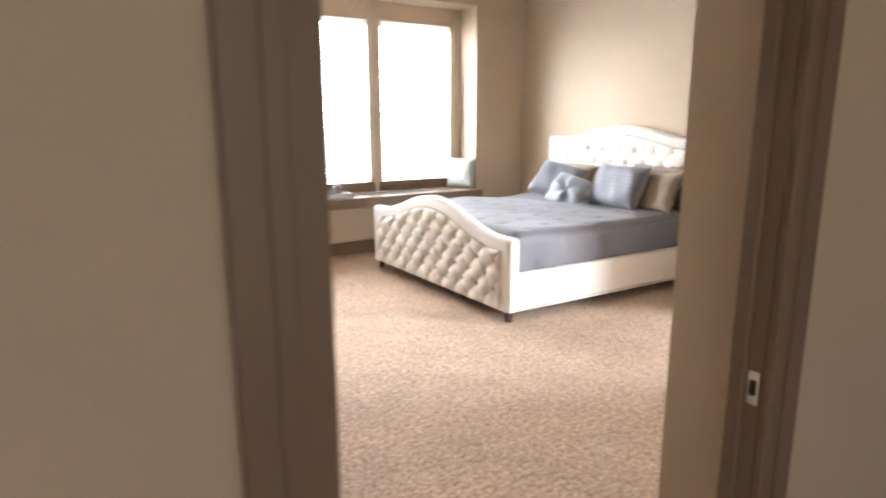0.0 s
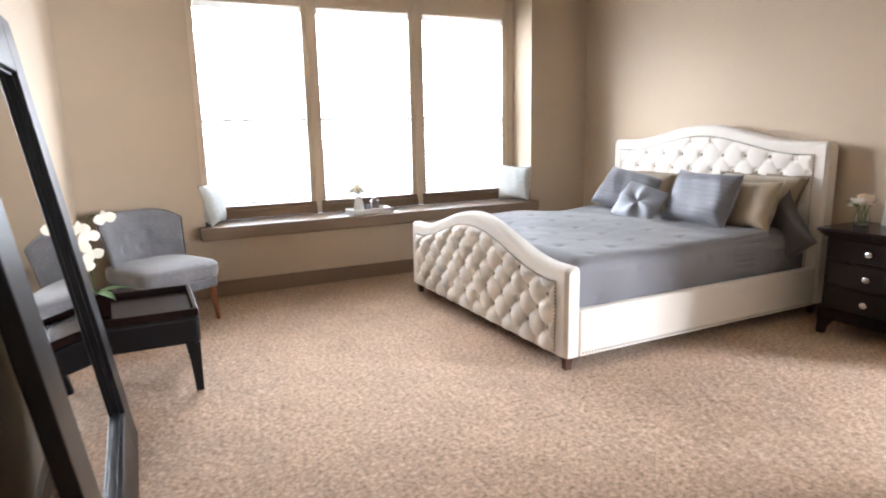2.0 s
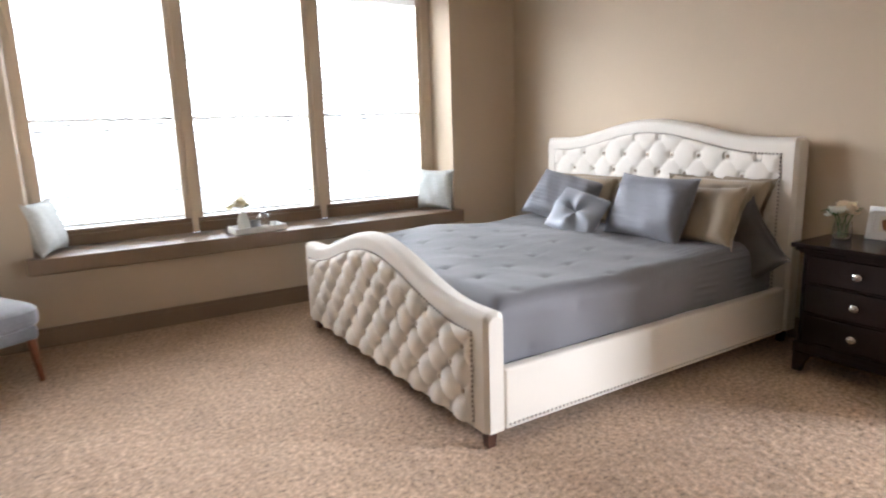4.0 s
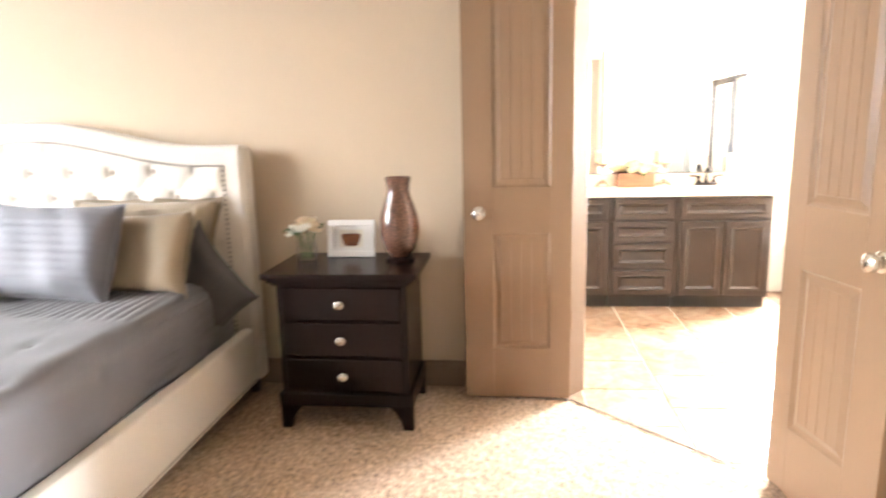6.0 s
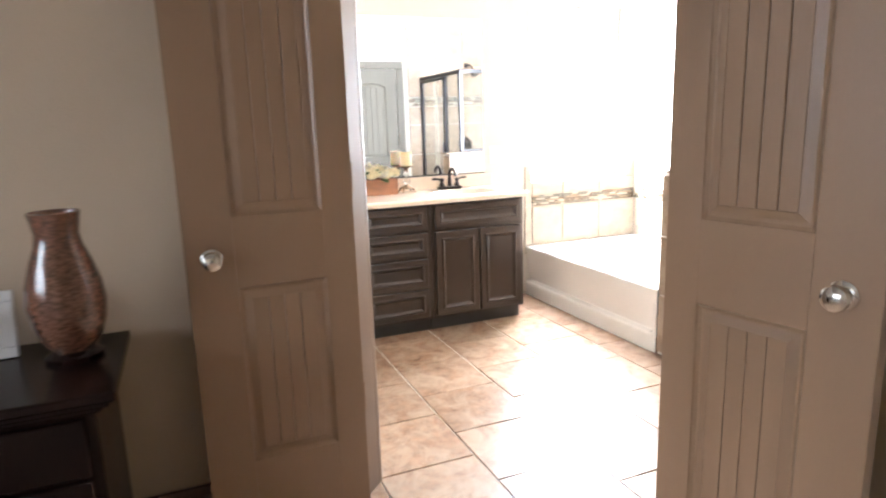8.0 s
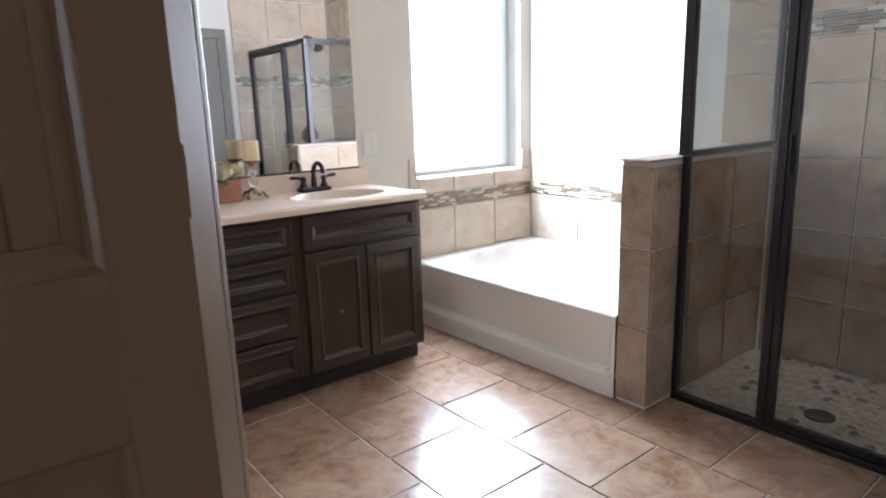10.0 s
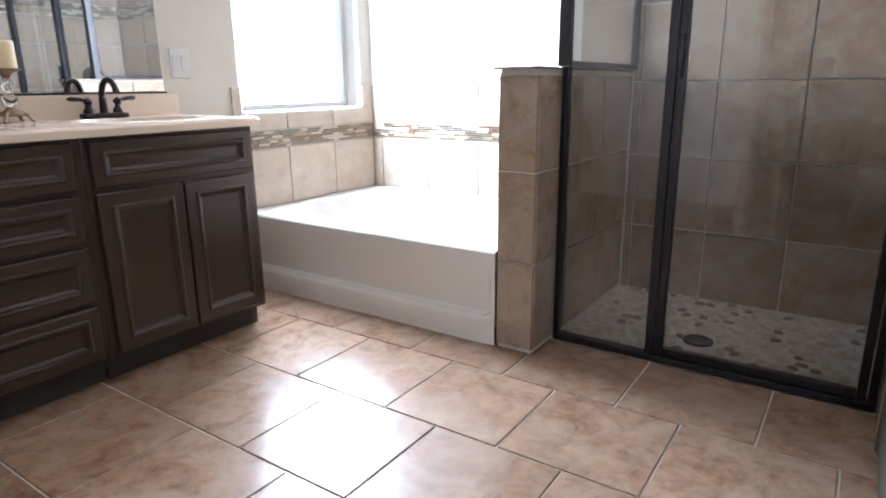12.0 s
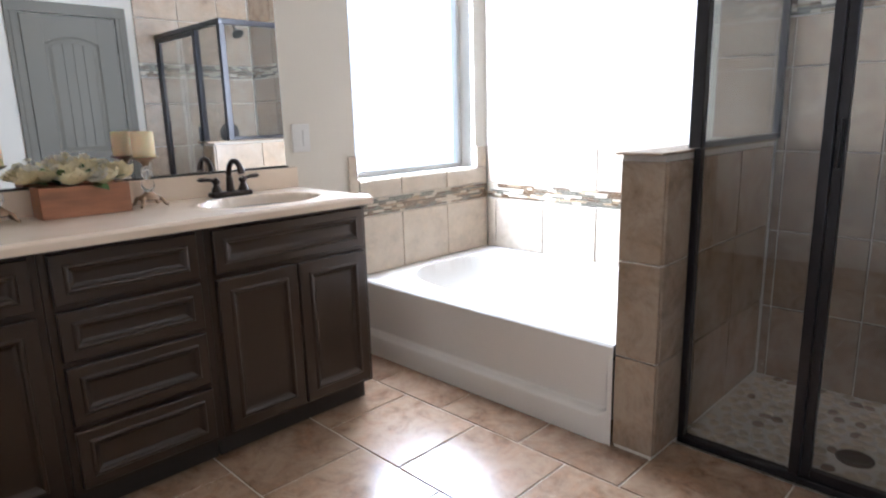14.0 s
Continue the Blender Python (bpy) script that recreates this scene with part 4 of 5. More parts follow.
for x in (0.0, 0.385):
    for s in (-1, 1):
        bm = bmesh.new()
        pr = [(0.0, 0.0), (0.045, 0.0), (0.055, 0.045), (0.080, 0.085), (0.10, 0.1045), (0.0, 0.1045)]
        a = [bm.verts.new((x - 0.010, s * (0.297 - p), z)) for p, z in pr]
        b = [bm.verts.new((x + 0.022, s * (0.297 - p), z)) for p, z in pr]
        bm.faces.new(a)
        bm.faces.new(b[::-1])
        for i in range(len(pr)):
            bm.faces.new((a[i], b[i], b[(i + 1) % 6], a[(i + 1) % 6]))
        part("bracket_foot", bm, BLACKWOOD, NS)

vs_ = thing("table_vase", pose(5.50, 2.935, 0.710), "tall mottled brown glazed vase on a black foot on the nightstand", "vase")
bm = bmesh.new()
lathe(bm, [(0.066, 0), (0.068, 0.012), (0.058, 0.018), (0.052, 0.024)], 28)
part("foot", bm, BLACKWOOD, vs_, "black lacquered foot")
bm = bmesh.new()
lathe(bm, [(0.046, 0.0245), (0.070, 0.055), (0.086, 0.10), (0.092, 0.15), (0.086, 0.20), (0.070, 0.255), (0.055, 0.295), (0.050, 0.325), (0.056, 0.36), (0.060, 0.378), (0.056, 0.380), (0.051, 0.362), (0.045, 0.325), (0.050, 0.29)], 36, None, False)
part("body", bm, VASE, vs_)

pf = thing("picture_frame", pose(5.575, 3.185, 0.710, 0, 0, -90) @ pose(0, 0, 0, -10, 0, 0), "white picture frame with a brown print, leaning on the nightstand", "picture frame")
bm = bmesh.new()
w, h, f = 0.225, 0.175, 0.028
for x0, x1, z0, z1 in ((-w / 2, w / 2, 0, f), (-w / 2, w / 2, h - f, h), (-w / 2, -w / 2 + f, f + 0.0002, h - f - 0.0002), (w / 2 - f, w / 2, f + 0.0002, h - f - 0.0002)):
    box(bm, x0, x1, -0.012, 0.006, z0, z1, 0.003)
part("frame", bm, WHITEPAINT, pf)
bm = bmesh.new()
box(bm, -w / 2 + f, w / 2 - f, -0.003, 0.002, f, h - f)
part("mat", bm, WHITEPAINT, pf)
bm = bmesh.new()
box(bm, -0.056, 0.056, -0.0050, -0.0032, 0.046, 0.128)
pr_ = part("print", bm, PRINT, pf)
bm = bmesh.new()
vsb = [bm.verts.new((math.copysign(0.044 * abs(math.cos(a)) ** 0.5, math.cos(a)) * (1 + 0.1 * math.sin(3 * a)), -0.0062, 0.085 + math.copysign(0.030 * abs(math.sin(a)) ** 0.6, math.sin(a)) + 0.004 * math.cos(2 * a))) for a in [2 * math.pi * i / 18 for i in range(18)]]
bm.faces.new(vsb)
part("motif", bm, PRINTBROWN, pr_, "brown printed shape")

fl = thing("flower_jar", pose(5.47, 3.365, 0.710), "clear glass jar of cream silk flowers on the nightstand", "flowers")
bm = bmesh.new()
lathe(bm, [(0.040, 0), (0.046, 0.006), (0.047, 0.05), (0.040, 0.085), (0.042, 0.095), (0.039, 0.095), (0.037, 0.085), (0.043, 0.05), (0.042, 0.010), (0.002, 0.009)], 24, None, False)
part("jar", bm, CLEARGLASS, fl)
bm = bmesh.new()
for i in range(7):
    a = i * 0.9
    tube(bm, [(0.02 * math.cos(a), 0.02 * math.sin(a), 0.012), (0.03 * math.cos(a + 1), 0.03 * math.sin(a + 1), 0.10), (0.05 * math.cos(a + 1.2), 0.05 * math.sin(a + 1.2), 0.15)], 0.0025, 6)
part("stem", bm, LEAF, fl)
blossoms(fl, (0, 0, 0.125), (0.052, 0.060, 0.075), 12, 7, 0.034, 0.046, 8, [ORCHID, PETAL_PEACH, PETAL, PETAL_PEACH], 16, 0.062)


# ---- chair, ottoman, orchid, mirror ----
def slipper_chair():
    ch = thing("slipper_chair", pose(1.36, 5.95, 0, 0, 0, -60), "grey velvet armless slipper chair with a buttoned back and cherry legs", "chair")
    # local: faces +x
    bm = bmesh.new()
    lump(bm, 0.335, 0.315, 0.075, pose(0.02, 0, 0.395), 4.5, 40, 14)
    part("seat", bm, CHAIRCLOTH, ch)
    bm = bmesh.new()
    box(bm, -0.27, 0.29, -0.27, 0.27, 0.255, 0.335, 0.02, 3)
    part("seat_rail", bm, CHAIRCLOTH, ch)
    bm = bmesh.new()
    N = 28
    for s in (0, 1):
        def fn(u, v):
            a = 2 * u - 1
            wd = 0.295 + 0.040 * v ** 2
            y = a * wd * (1 - 0.04 * s)
            curve = 0.15 * abs(a) ** 2.4
            lean = -0.085 * v ** 1.3
            z = 0.30 + 0.53 * v - 0.085 * (a ** 4) * (v ** 3)
            x = -0.255 + curve + lean
            edge = max(0.0, (1 - a ** 8) * (1 - max(0, (v - 0.86) / 0.14) ** 4)) ** 0.5
            t = (0.045 if s else -0.045) * edge
            if s:
                for by, bz in ((-0.14, 0.55), (0.0, 0.55), (0.14, 0.55), (-0.07, 0.65), (0.07, 0.65)):
                    t -= 0.020 * math.exp(-((y - by) ** 2 + (z - bz) ** 2) / 0.0006)
            return Vector((x + t, y, z))
        sheet(bm, N * 2, N, fn)
    bmesh.ops.remove_doubles(bm, verts=bm.verts, dist=0.003)
    bk = part("backrest", bm, CHAIRCLOTH, ch)
    for by, bz in ((-0.14, 0.55), (0.0, 0.55), (0.14, 0.55), (-0.07, 0.65), (0.07, 0.65)):
        bm = bmesh.new()
        a = by / 0.30
        v = (bz - 0.30) / 0.53
        lathe(bm, [(0.011, 0), (0.009, 0.006), (0.002, 0.009)], 10, pose(-0.255 + 0.10 * a * a - 0.085 * v ** 1.3 + 0.024, by, bz, 0, 75, 0))
        part("button", bm, CHAIRCLOTH, bk)
    for x, y, sx in ((0.25, 0.24, 0.03), (0.25, -0.24, 0.03), (-0.24, 0.22, -0.05), (-0.24, -0.22, -0.05)):
        bm = bmesh.new()
        tube(bm, [(x + sx, y * 1.06, 0.0), (x, y, 0.27)], [0.015, 0.026], 14)
        part("leg", bm, CHAIRLEG, ch, "turned cherry leg")


slipper_chair()


def ottoman():
    o = thing("tray_ottoman", pose(1.185, 4.765, 0), "black leather-sided ottoman table with a tray top and tapered legs", "ottoman")
    bm = bmesh.new()
    box(bm, -0.305, 0.305, -0.305, 0.305, 0.275, 0.425, 0.022, 3)
    part("body", bm, FRAMEBLACK, o)
    bm = bmesh.new()
    box(bm, -0.28, 0.28, -0.28, 0.28, 0.4255, 0.436, 0.002)
    tr = part("tray", bm, BLACKWOOD, o)
    for i, (x0, x1, y0, y1) in enumerate(((-0.305, 0.305, -0.305, -0.281), (-0.305, 0.305, 0.281, 0.305), (-0.305, -0.281, -0.2805, 0.2805), (0.281, 0.305, -0.2805, 0.2805))):
        bm = bmesh.new()
        box(bm, x0, x1, y0, y1, 0.4255, 0.468, 0.005)
        part("rim", bm, BLACKWOOD, tr)
    for x in (-0.265, 0.265):
        for y in (-0.265, 0.265):
            bm = bmesh.new()
            sx, sy = math.copysign(1, x), math.copysign(1, y)
            vs0 = [bm.verts.new((x + sx * 0.012 + a * 0.019, y + sy * 0.012 + b * 0.019, 0)) for a, b in ((-1, -1), (1, -1), (1, 1), (-1, 1))]
            vs1 = [bm.verts.new((x + a * 0.034, y + b * 0.034, 0.2745)) for a, b in ((-1, -1), (1, -1), (1, 1), (-1, 1))]
            bm.faces.new(vs0[::-1])
            bm.faces.new(vs1)
            for i in range(4):
                bm.faces.new((vs0[i], vs0[(i + 1) % 4], vs1[(i + 1) % 4], vs1[i]))
            part("leg", bm, FRAMEBLACK, o, "", False)


ottoman()


def orchid():
    o = thing("potted_orchid", pose(1.01, 4.70, 0.437), "white orchid in a square black pot on the ottoman", "plant")
    bm = bmesh.new()
    a = [bm.verts.new((0.055 * x, 0.055 * y, 0)) for x, y in ((-1, -1), (1, -1), (1, 1), (-1, 1))]
    b = [bm.verts.new((0.068 * x, 0.068 * y, 0.125)) for x, y in ((-1, -1), (1, -1), (1, 1), (-1, 1))]
    c = [bm.verts.new((0.060 * x, 0.060 * y, 0.125)) for x, y in ((-1, -1), (1, -1), (1, 1), (-1, 1))]
    d = [bm.verts.new((0.058 * x, 0.058 * y, 0.105)) for x, y in ((-1, -1), (1, -1), (1, 1), (-1, 1))]
    bm.faces.new(a[::-1])
    bm.faces.new(d)
    for p, q in ((a, b), (b, c), (c, d)):
        for i in range(4):
            bm.faces.new((p[i], p[(i + 1) % 4], q[(i + 1) % 4], q[i]))
    part("pot", bm, BLACKWOOD, o, "", False)
    stem = [(0, 0, 0.11), (-0.02, -0.01, 0.30), (-0.03, -0.01, 0.46), (0.02, -0.015, 0.54), (0.09, -0.02, 0.55)]
    bm = bmesh.new()
    tube(bm, stem, 0.003, 8)
    part("stem", bm, LEAF, o)
    rnd = random.Random(6)
    for an, ln in ((20, 0.17), (150, 0.15), (-60, 0.16), (-150, 0.13)):
        bm = bmesh.new()
        mm = pose(0, 0, 0.112, 0, 0, an) @ pose(0, 0, 0, 0, -28, 0)

        def lf(u, v):
            return mm @ Vector((ln * u, (2 * v - 1) * 0.032 * math.sin(math.pi * min(1, 0.12 + u * 0.85)), -0.09 * u * u + 0.008 * abs(2 * v - 1)))
        sheet(bm, 8, 4, lf)
        part("leaf", bm, LEAF, o)
    for k, (x, z) in enumerate(((-0.04, 0.29), (0.010, 0.335), (-0.045, 0.385), (0.00, 0.435), (-0.04, 0.475), (0.085, 0.525))):
        bm = bmesh.new()
        q = Matrix.Translation((x, -0.035 - 0.01 * (k % 2), z)) @ pose(0, 0, 0, 65 + rnd.uniform(-15, 15), rnd.uniform(-20, 20), rnd.uniform(-40, 40))
        for i, (an, r, wd) in enumerate(((90, 0.046, 0.7), (210, 0.044, 0.7), (330, 0.044, 0.7), (0, 0.054, 1.1), (180, 0.054, 1.1))):
            mm = q @ pose(0, 0, 0.002 * (i > 2), 0, 0, an)

            def pf_(u, v):
                return mm @ Vector((r * u, (2 * v - 1) * r * 0.5 * wd * math.sin(math.pi * min(1, 0.10 + 0.86 * u)) ** 0.8, 0.15 * r * u * u))
            sheet(bm, 5, 4, pf_)
        part("blossom", bm, ORCHID, o)


orchid()


def floor_mirror():
    # leans on the west wall; local: x along the wall (towards the window), z up the frame
    lean = math.degrees(math.atan2(0.27, 1.82))
    m = Matrix.Translation((1.135, 2.60, 0.012)) @ pose(0, 0, 0, 0, 0, 90) @ pose(0, 0, 0, -lean, 0, 0)
    o = thing("floor_mirror", m, "tall black-framed mirror leaning against the wall", "mirror")
    w, h, f = 1.44, 1.84, 0.21
    for x0, x1, z0, z1 in ((0, f, 0, h), (w - f, w, 0, h), (f + 0.0005, w - f - 0.0005, 0, f), (f + 0.0005, w - f - 0.0005, h - f, h)):
        bm = bmesh.new()
        box(bm, x0, x1, -0.012, 0.036, z0, z1, 0.006)
        part("frame_bar", bm, FRAMEBLACK, o)
    for x0, x1, z0, z1 in ((f, f + 0.012, f, h - f), (w - f - 0.012, w - f, f, h - f), (f + 0.0125, w - f - 0.0125, f, f + 0.012), (f + 0.0125, w - f - 0.0125, h - f - 0.012, h - f)):
        bm = bmesh.new()
        box(bm, x0, x1, 0.006, 0.024, z0, z1, 0.003)
        part("inner_lip", bm, FRAMEBLACK, o)
    bm = bmesh.new()
    box(bm, f, w - f, 0.020, 0.026, f, h - f)
    part("glass", bm, MIRROR, o, "silvered mirror glass")


floor_mirror()

# ---- bathroom: floor and tiled surfaces ----
T = 0.387
bm = bmesh.new()
pts = [(5.0, BY0 - 0.05), (BX1 + 0.05, BY0 - 0.05), (BX1 + 0.05, BY1 + 0.05), (5.80, BY1 + 0.05), (5.72, 2.26), (4.93, 1.47), (4.93, 1.3)]
lo = [bm.verts.new((x, y, -0.12)) for x, y in pts]
hi = [bm.verts.new((x, y, -0.0045)) for x, y in pts]
bm.faces.new(lo[::-1])
bm.faces.new(hi)
for i in range(len(pts)):
    j = (i + 1) % len(pts)
    bm.faces.new((lo[i], lo[j], hi[j], hi[i]))
BATHFLOOR = structure("floor_bathroom", bm, GROUT, "warm brown stone-look tiles with light grout, laid in staggered rows")


def piece_mesh(name, w, h, t, mat, bevel=0.002):
    """A flat tile in xy, its face up at z = 0, with soft edges."""
    bm = bmesh.new()
    b = bevel
    a = [bm.verts.new((x * w / 2, y * h / 2, -t)) for x, y in ((-1, -1), (1, -1), (1, 1), (-1, 1))]
    c = [bm.verts.new((x * w / 2, y * h / 2, -b)) for x, y in ((-1, -1), (1, -1), (1, 1), (-1, 1))]
    d = [bm.verts.new((x * (w / 2 - b), y * (h / 2 - b), 0)) for x, y in ((-1, -1), (1, -1), (1, 1), (-1, 1))]
    bm.faces.new(d)
    for p, q in ((a, c), (c, d)):
        for i in range(4):
            bm.faces.new((p[i], p[(i + 1) % 4], q[(i + 1) % 4], q[i]))
    return mesh_of(name, bm, mat)


_cache = {}


def tile(parent, m, w, h, mat, name="tile"):
    k = (round(w, 3), round(h, 3), mat.name)
    if k not in _cache:
        _cache[k] = piece_mesh("tile", k[0], k[1], 0.008, mat)
    o = new(name, _cache[k])
    o.parent = parent
    o.matrix_basis = m
    return o


def floor_tiles():
    g = 0.006
    for r in range(-1, 6):
        y0 = 0.532 + T * r
        y1 = y0 + T
        ya, yb = max(y0, 0.165), min(y1, BY1)
        off = 6.310 if r % 2 == 0 else 6.310 + T / 2
        for c in range(-5, 5):
            x0 = off + T * c
            x1 = x0 + T
            xa, xb = max(x0, BX0), min(x1, BX1)
            # keep clear of the diagonal wall
            if xb - xa < 0.03 or yb - ya < 0.03:
                continue
            lim = 3.42
            if xb - ya < lim:
                continue
            if xa - yb < lim:
                # a tile cut along the diagonal
                bm = bmesh.new()
                poly = [(xa + g / 2, ya + g / 2), (xb - g / 2, ya + g / 2), (xb - g / 2, yb - g / 2), (xa + g / 2, yb - g / 2)]
                out = []
                for i in range(4):
                    p, q = poly[i], poly[(i + 1) % 4]
                    dp, dq = p[0] - p[1] - lim, q[0] - q[1] - lim
                    if dp >= 0:
                        out.append(p)
                    if dp * dq < 0:
                        t = dp / (dp - dq)
                        out.append((p[0] + (q[0] - p[0]) * t, p[1] + (q[1] - p[1]) * t))
                if len(out) < 3:
                    continue
                lo_ = [bm.verts.new((x, y, -0.008)) for x, y in out]
                hi_ = [bm.verts.new((x, y, 0)) for x, y in out]
                bm.faces.new(hi_)
                for i in range(len(out)):
                    j = (i + 1) % len(out)
                    bm.faces.new((lo_[i], lo_[j], hi_[j], hi_[i]))
                part("tile", bm, TILE, BATHFLOOR)
                continue
            tile(BATHFLOOR, pose((xa + xb) / 2, (ya + yb) / 2, random.uniform(-0.0006, 0.0006)), xb - xa - g, yb - ya - g, TILE)


# ---- vanity ----
VX, VY0, VY1 = 7.153, 0.65, 2.56
VT = 0.805


def raised_front(bm, y0, y1, z0, z1, frame=0.055, x=0.0):
    """A cabinet front in local yz, its face towards -x: frame, sloped bead, sunk field."""
    loops = []
    for inset, dx in ((0.0, 0.019), (0.0, 0.003), (0.003, 0.0), (frame - 0.014, 0.0), (frame - 0.011, -0.004), (frame - 0.006, -0.0055), (frame - 0.001, -0.003), (frame + 0.003, 0.004), (frame + 0.012, 0.0095), (frame + 0.017, 0.0100)):
        loops.append([bm.verts.new((x + dx, y, z)) for y, z in ((y0 + inset, z0 + inset), (y1 - inset, z0 + inset), (y1 - inset, z1 - inset), (y0 + inset, z1 - inset))])
    for a, b in zip(loops, loops[1:]):
        for i in range(4):
            bm.faces.new((a[i], a[(i + 1) % 4], b[(i + 1) % 4], b[i]))
    bm.faces.new(loops[-1])
    bm.faces.new(loops[0][::-1])


def vanity_unit(y0, y1, kind, label):
    u = thing("vanity_cabinet", pose(VX, y0, 0), label, "cabinet", "vanity cabinets")
    w = y1 - y0
    bm = bmesh.new()
    box(bm, 0.0, 0.495, 0.0008, w - 0.0008, 0.088, VT, 0.002)
    part("body", bm, VANITY, u)
    bm = bmesh.new()
    box(bm, 0.055, 0.48, 0.004, w - 0.004, 0.0, 0.0875)
    part("toe_kick", bm, TOEKICK, u, "dark recessed toe kick")
    fx = -0.0195
    if kind == "sink":
        fronts = [("false_drawer", 0.022, w - 0.022, 0.650, 0.792, 0.044), ("door", 0.022, w / 2 - 0.004, 0.105, 0.630, 0.052), ("door", w / 2 + 0.004, w - 0.022, 0.105, 0.630, 0.052)]
    else:
        fronts = [("drawer", 0.030, w - 0.022, a, b, 0.044) for a, b in ((0.650, 0.792), (0.490, 0.632), (0.300, 0.472), (0.108, 0.282))]
    for name, a, b, c, d, f in fronts:
        bm = bmesh.new()
        raised_front(bm, a, b, c, d, f, fx)
        part(name, bm, VANITY, u)
    return u


vanity_unit(VY0, 1.285, "sink", "dark stained vanity cabinet with two doors below a sink")
vanity_unit(1.285, 1.735, "drawers", "dark stained vanity cabinet with four drawers")
vanity_unit(1.735, 2.37, "sink", "dark stained vanity cabinet with two doors below a sink")
bm = bmesh.new()
box(bm, VX - 0.002, 7.645, 2.371, BY1 - 0.002, 0.0, VT)
tagged(structure("trim_vanity_filler", bm, VANITY), "dark stained filler strip at the vanity's end")


def countertop():
    c = thing("countertop", pose(0, 0, 0), "cream cultured marble vanity top with moulded oval basins", "countertop")
    x0, x1, y0, y1, zt = VX - 0.035, 7.649, VY0 - 0.02, BY1 - 0.003, 0.838
    basins = ((7.348, 0.965), (7.348, 2.05))
    bm = bmesh.new()
    NX, NY = 60, 210

    def fn(u, v):
        x, y = x0 + (x1 - x0) * u, y0 + (y1 - y0) * v
        z = zt
        for bx, by in basins:
            r = math.hypot((x - bx) / 0.155, (y - by) / 0.225)
            if r < 1:
                z = zt - 0.115 * (1 - r ** 3.2) ** 0.8
            elif r < 1.12:
                z = zt + 0.004 * math.sin(math.pi * (r - 1) / 0.12)
        e = min(x - x0, y - y0)
        if e < 0.010:
            z = zt - 0.010 * (1 - math.sqrt(max(0, 1 - (1 - e / 0.010) ** 2)))
        return Vector((x, y, z))
    g = sheet(bm, NX, NY, fn)
    rim = [g[i][0] for i in range(NX + 1)] + [g[NX][j] for j in range(1, NY + 1)] + [g[i][NY] for i in range(NX - 1, -1, -1)] + [g[0][j] for j in range(NY - 1, 0, -1)]
    low = [bm.verts.new((v.co.x, v.co.y, VT + 0.001)) for v in rim]
    n = len(rim)
    for i in range(n):
        bm.faces.new((rim[i], rim[(i + 1) % n], low[(i + 1) % n], low[i]))
    part("slab", bm, COUNTER, c)
    bm = bmesh.new()
    box(bm, 7.629, 7.6495, y0, y1, zt - 0.002, 0.925, 0.004)
    part("backsplash", bm, COUNTER, c)
    for bx, by in basins:
        bm = bmesh.new()
        lathe(bm, [(0.022, 0), (0.022, 0.004), (0.016, 0.005), (0.006, 0.003)], 18, pose(bx, by, zt - 0.1152))
        part("drain", bm, BRONZE, c, "bronze basin drain")


countertop()


def faucet(y):
    f = thing("faucet", pose(7.570, y, 0.839), "oil-rubbed bronze centerset faucet with two lever handles", "faucet", "vanity faucets")
    bm = bmesh.new()
    box(bm, -0.026, 0.026, -0.082, 0.082, 0, 0.020, 0.008, 3)
    part("base", bm, BRONZE, f)
    bm = bmesh.new()
    pts = [(0, 0, 0.018), (0, 0, 0.075)]
    for i in range(11):
        a = math.pi * i / 10 * 0.95
        pts.append((-0.052 + 0.052 * math.cos(a), 0, 0.085 + 0.052 * math.sin(a)))
    tube(bm, pts, [0.016, 0.0125] + [0.011] * 9 + [0.012, 0.013], 14)
    part("spout", bm, BRONZE, f)
    bm = bmesh.new()
    tube(bm, [(0.018, 0, 0.018), (0.018, 0, 0.085)], 0.0025, 8)
    lump(bm, 0.006, 0.006, 0.006, pose(0.018, 0, 0.088), 2, 10, 6)
    part("lift_rod", bm, BRONZE, f)
    for s in (-1, 1):
        bm = bmesh.new()
        lathe(bm, [(0.020, 0.019), (0.019, 0.030), (0.012, 0.042), (0.011, 0.052), (0.016, 0.058), (0.015, 0.066), (0.006, 0.074), (0.002, 0.076)], 18, pose(0, s * 0.055, 0))
        h = part("handle", bm, BRONZE, f)
        bm = bmesh.new()
        tube(bm, [(0, s * 0.060, 0.064), (0, s * 0.085, 0.070), (0, s * 0.115, 0.072), (0, s * 0.128, 0.072)], [0.006, 0.007, 0.009, 0.003], 10)
        part("lever", bm, BRONZE, h)


faucet(0.975)
faucet(2.06)
wm = thing("wall_mirror", pose(0, 0, 0), "large frameless mirror in a thin metal channel over the vanity", "mirror")
bm = bmesh.new()
box(bm, 7.644, 7.6495, 0.675, 2.54, 0.932, 1.95, 0.002)
part("glass", bm, MIRROR, wm, "silvered mirror glass", False)
bm = bmesh.new()
box(bm, 7.640, 7.6500, 0.668, 2.547, 0.9255, 0.9315, 0.001)
part("channel", bm, SHOWERFRAME, wm, "dark metal channel under the glass")

sw = thing("light_switch", pose(7.6515, 0.590, 1.045), "white double rocker light switch plate", "switch")
bm = bmesh.new()
box(bm, -0.007, 0.0, -0.044, 0.044, -0.060, 0.060, 0.003)
part("plate", bm, WHITEPAINT, sw)
for s in (-1, 1):
    bm = bmesh.new()
    box(bm, -0.0105, -0.0072, s * 0.021 - 0.015, s * 0.021 + 0.015, -0.033, 0.033, 0.002)
    part("rocker", bm, WHITEPAINT, sw)

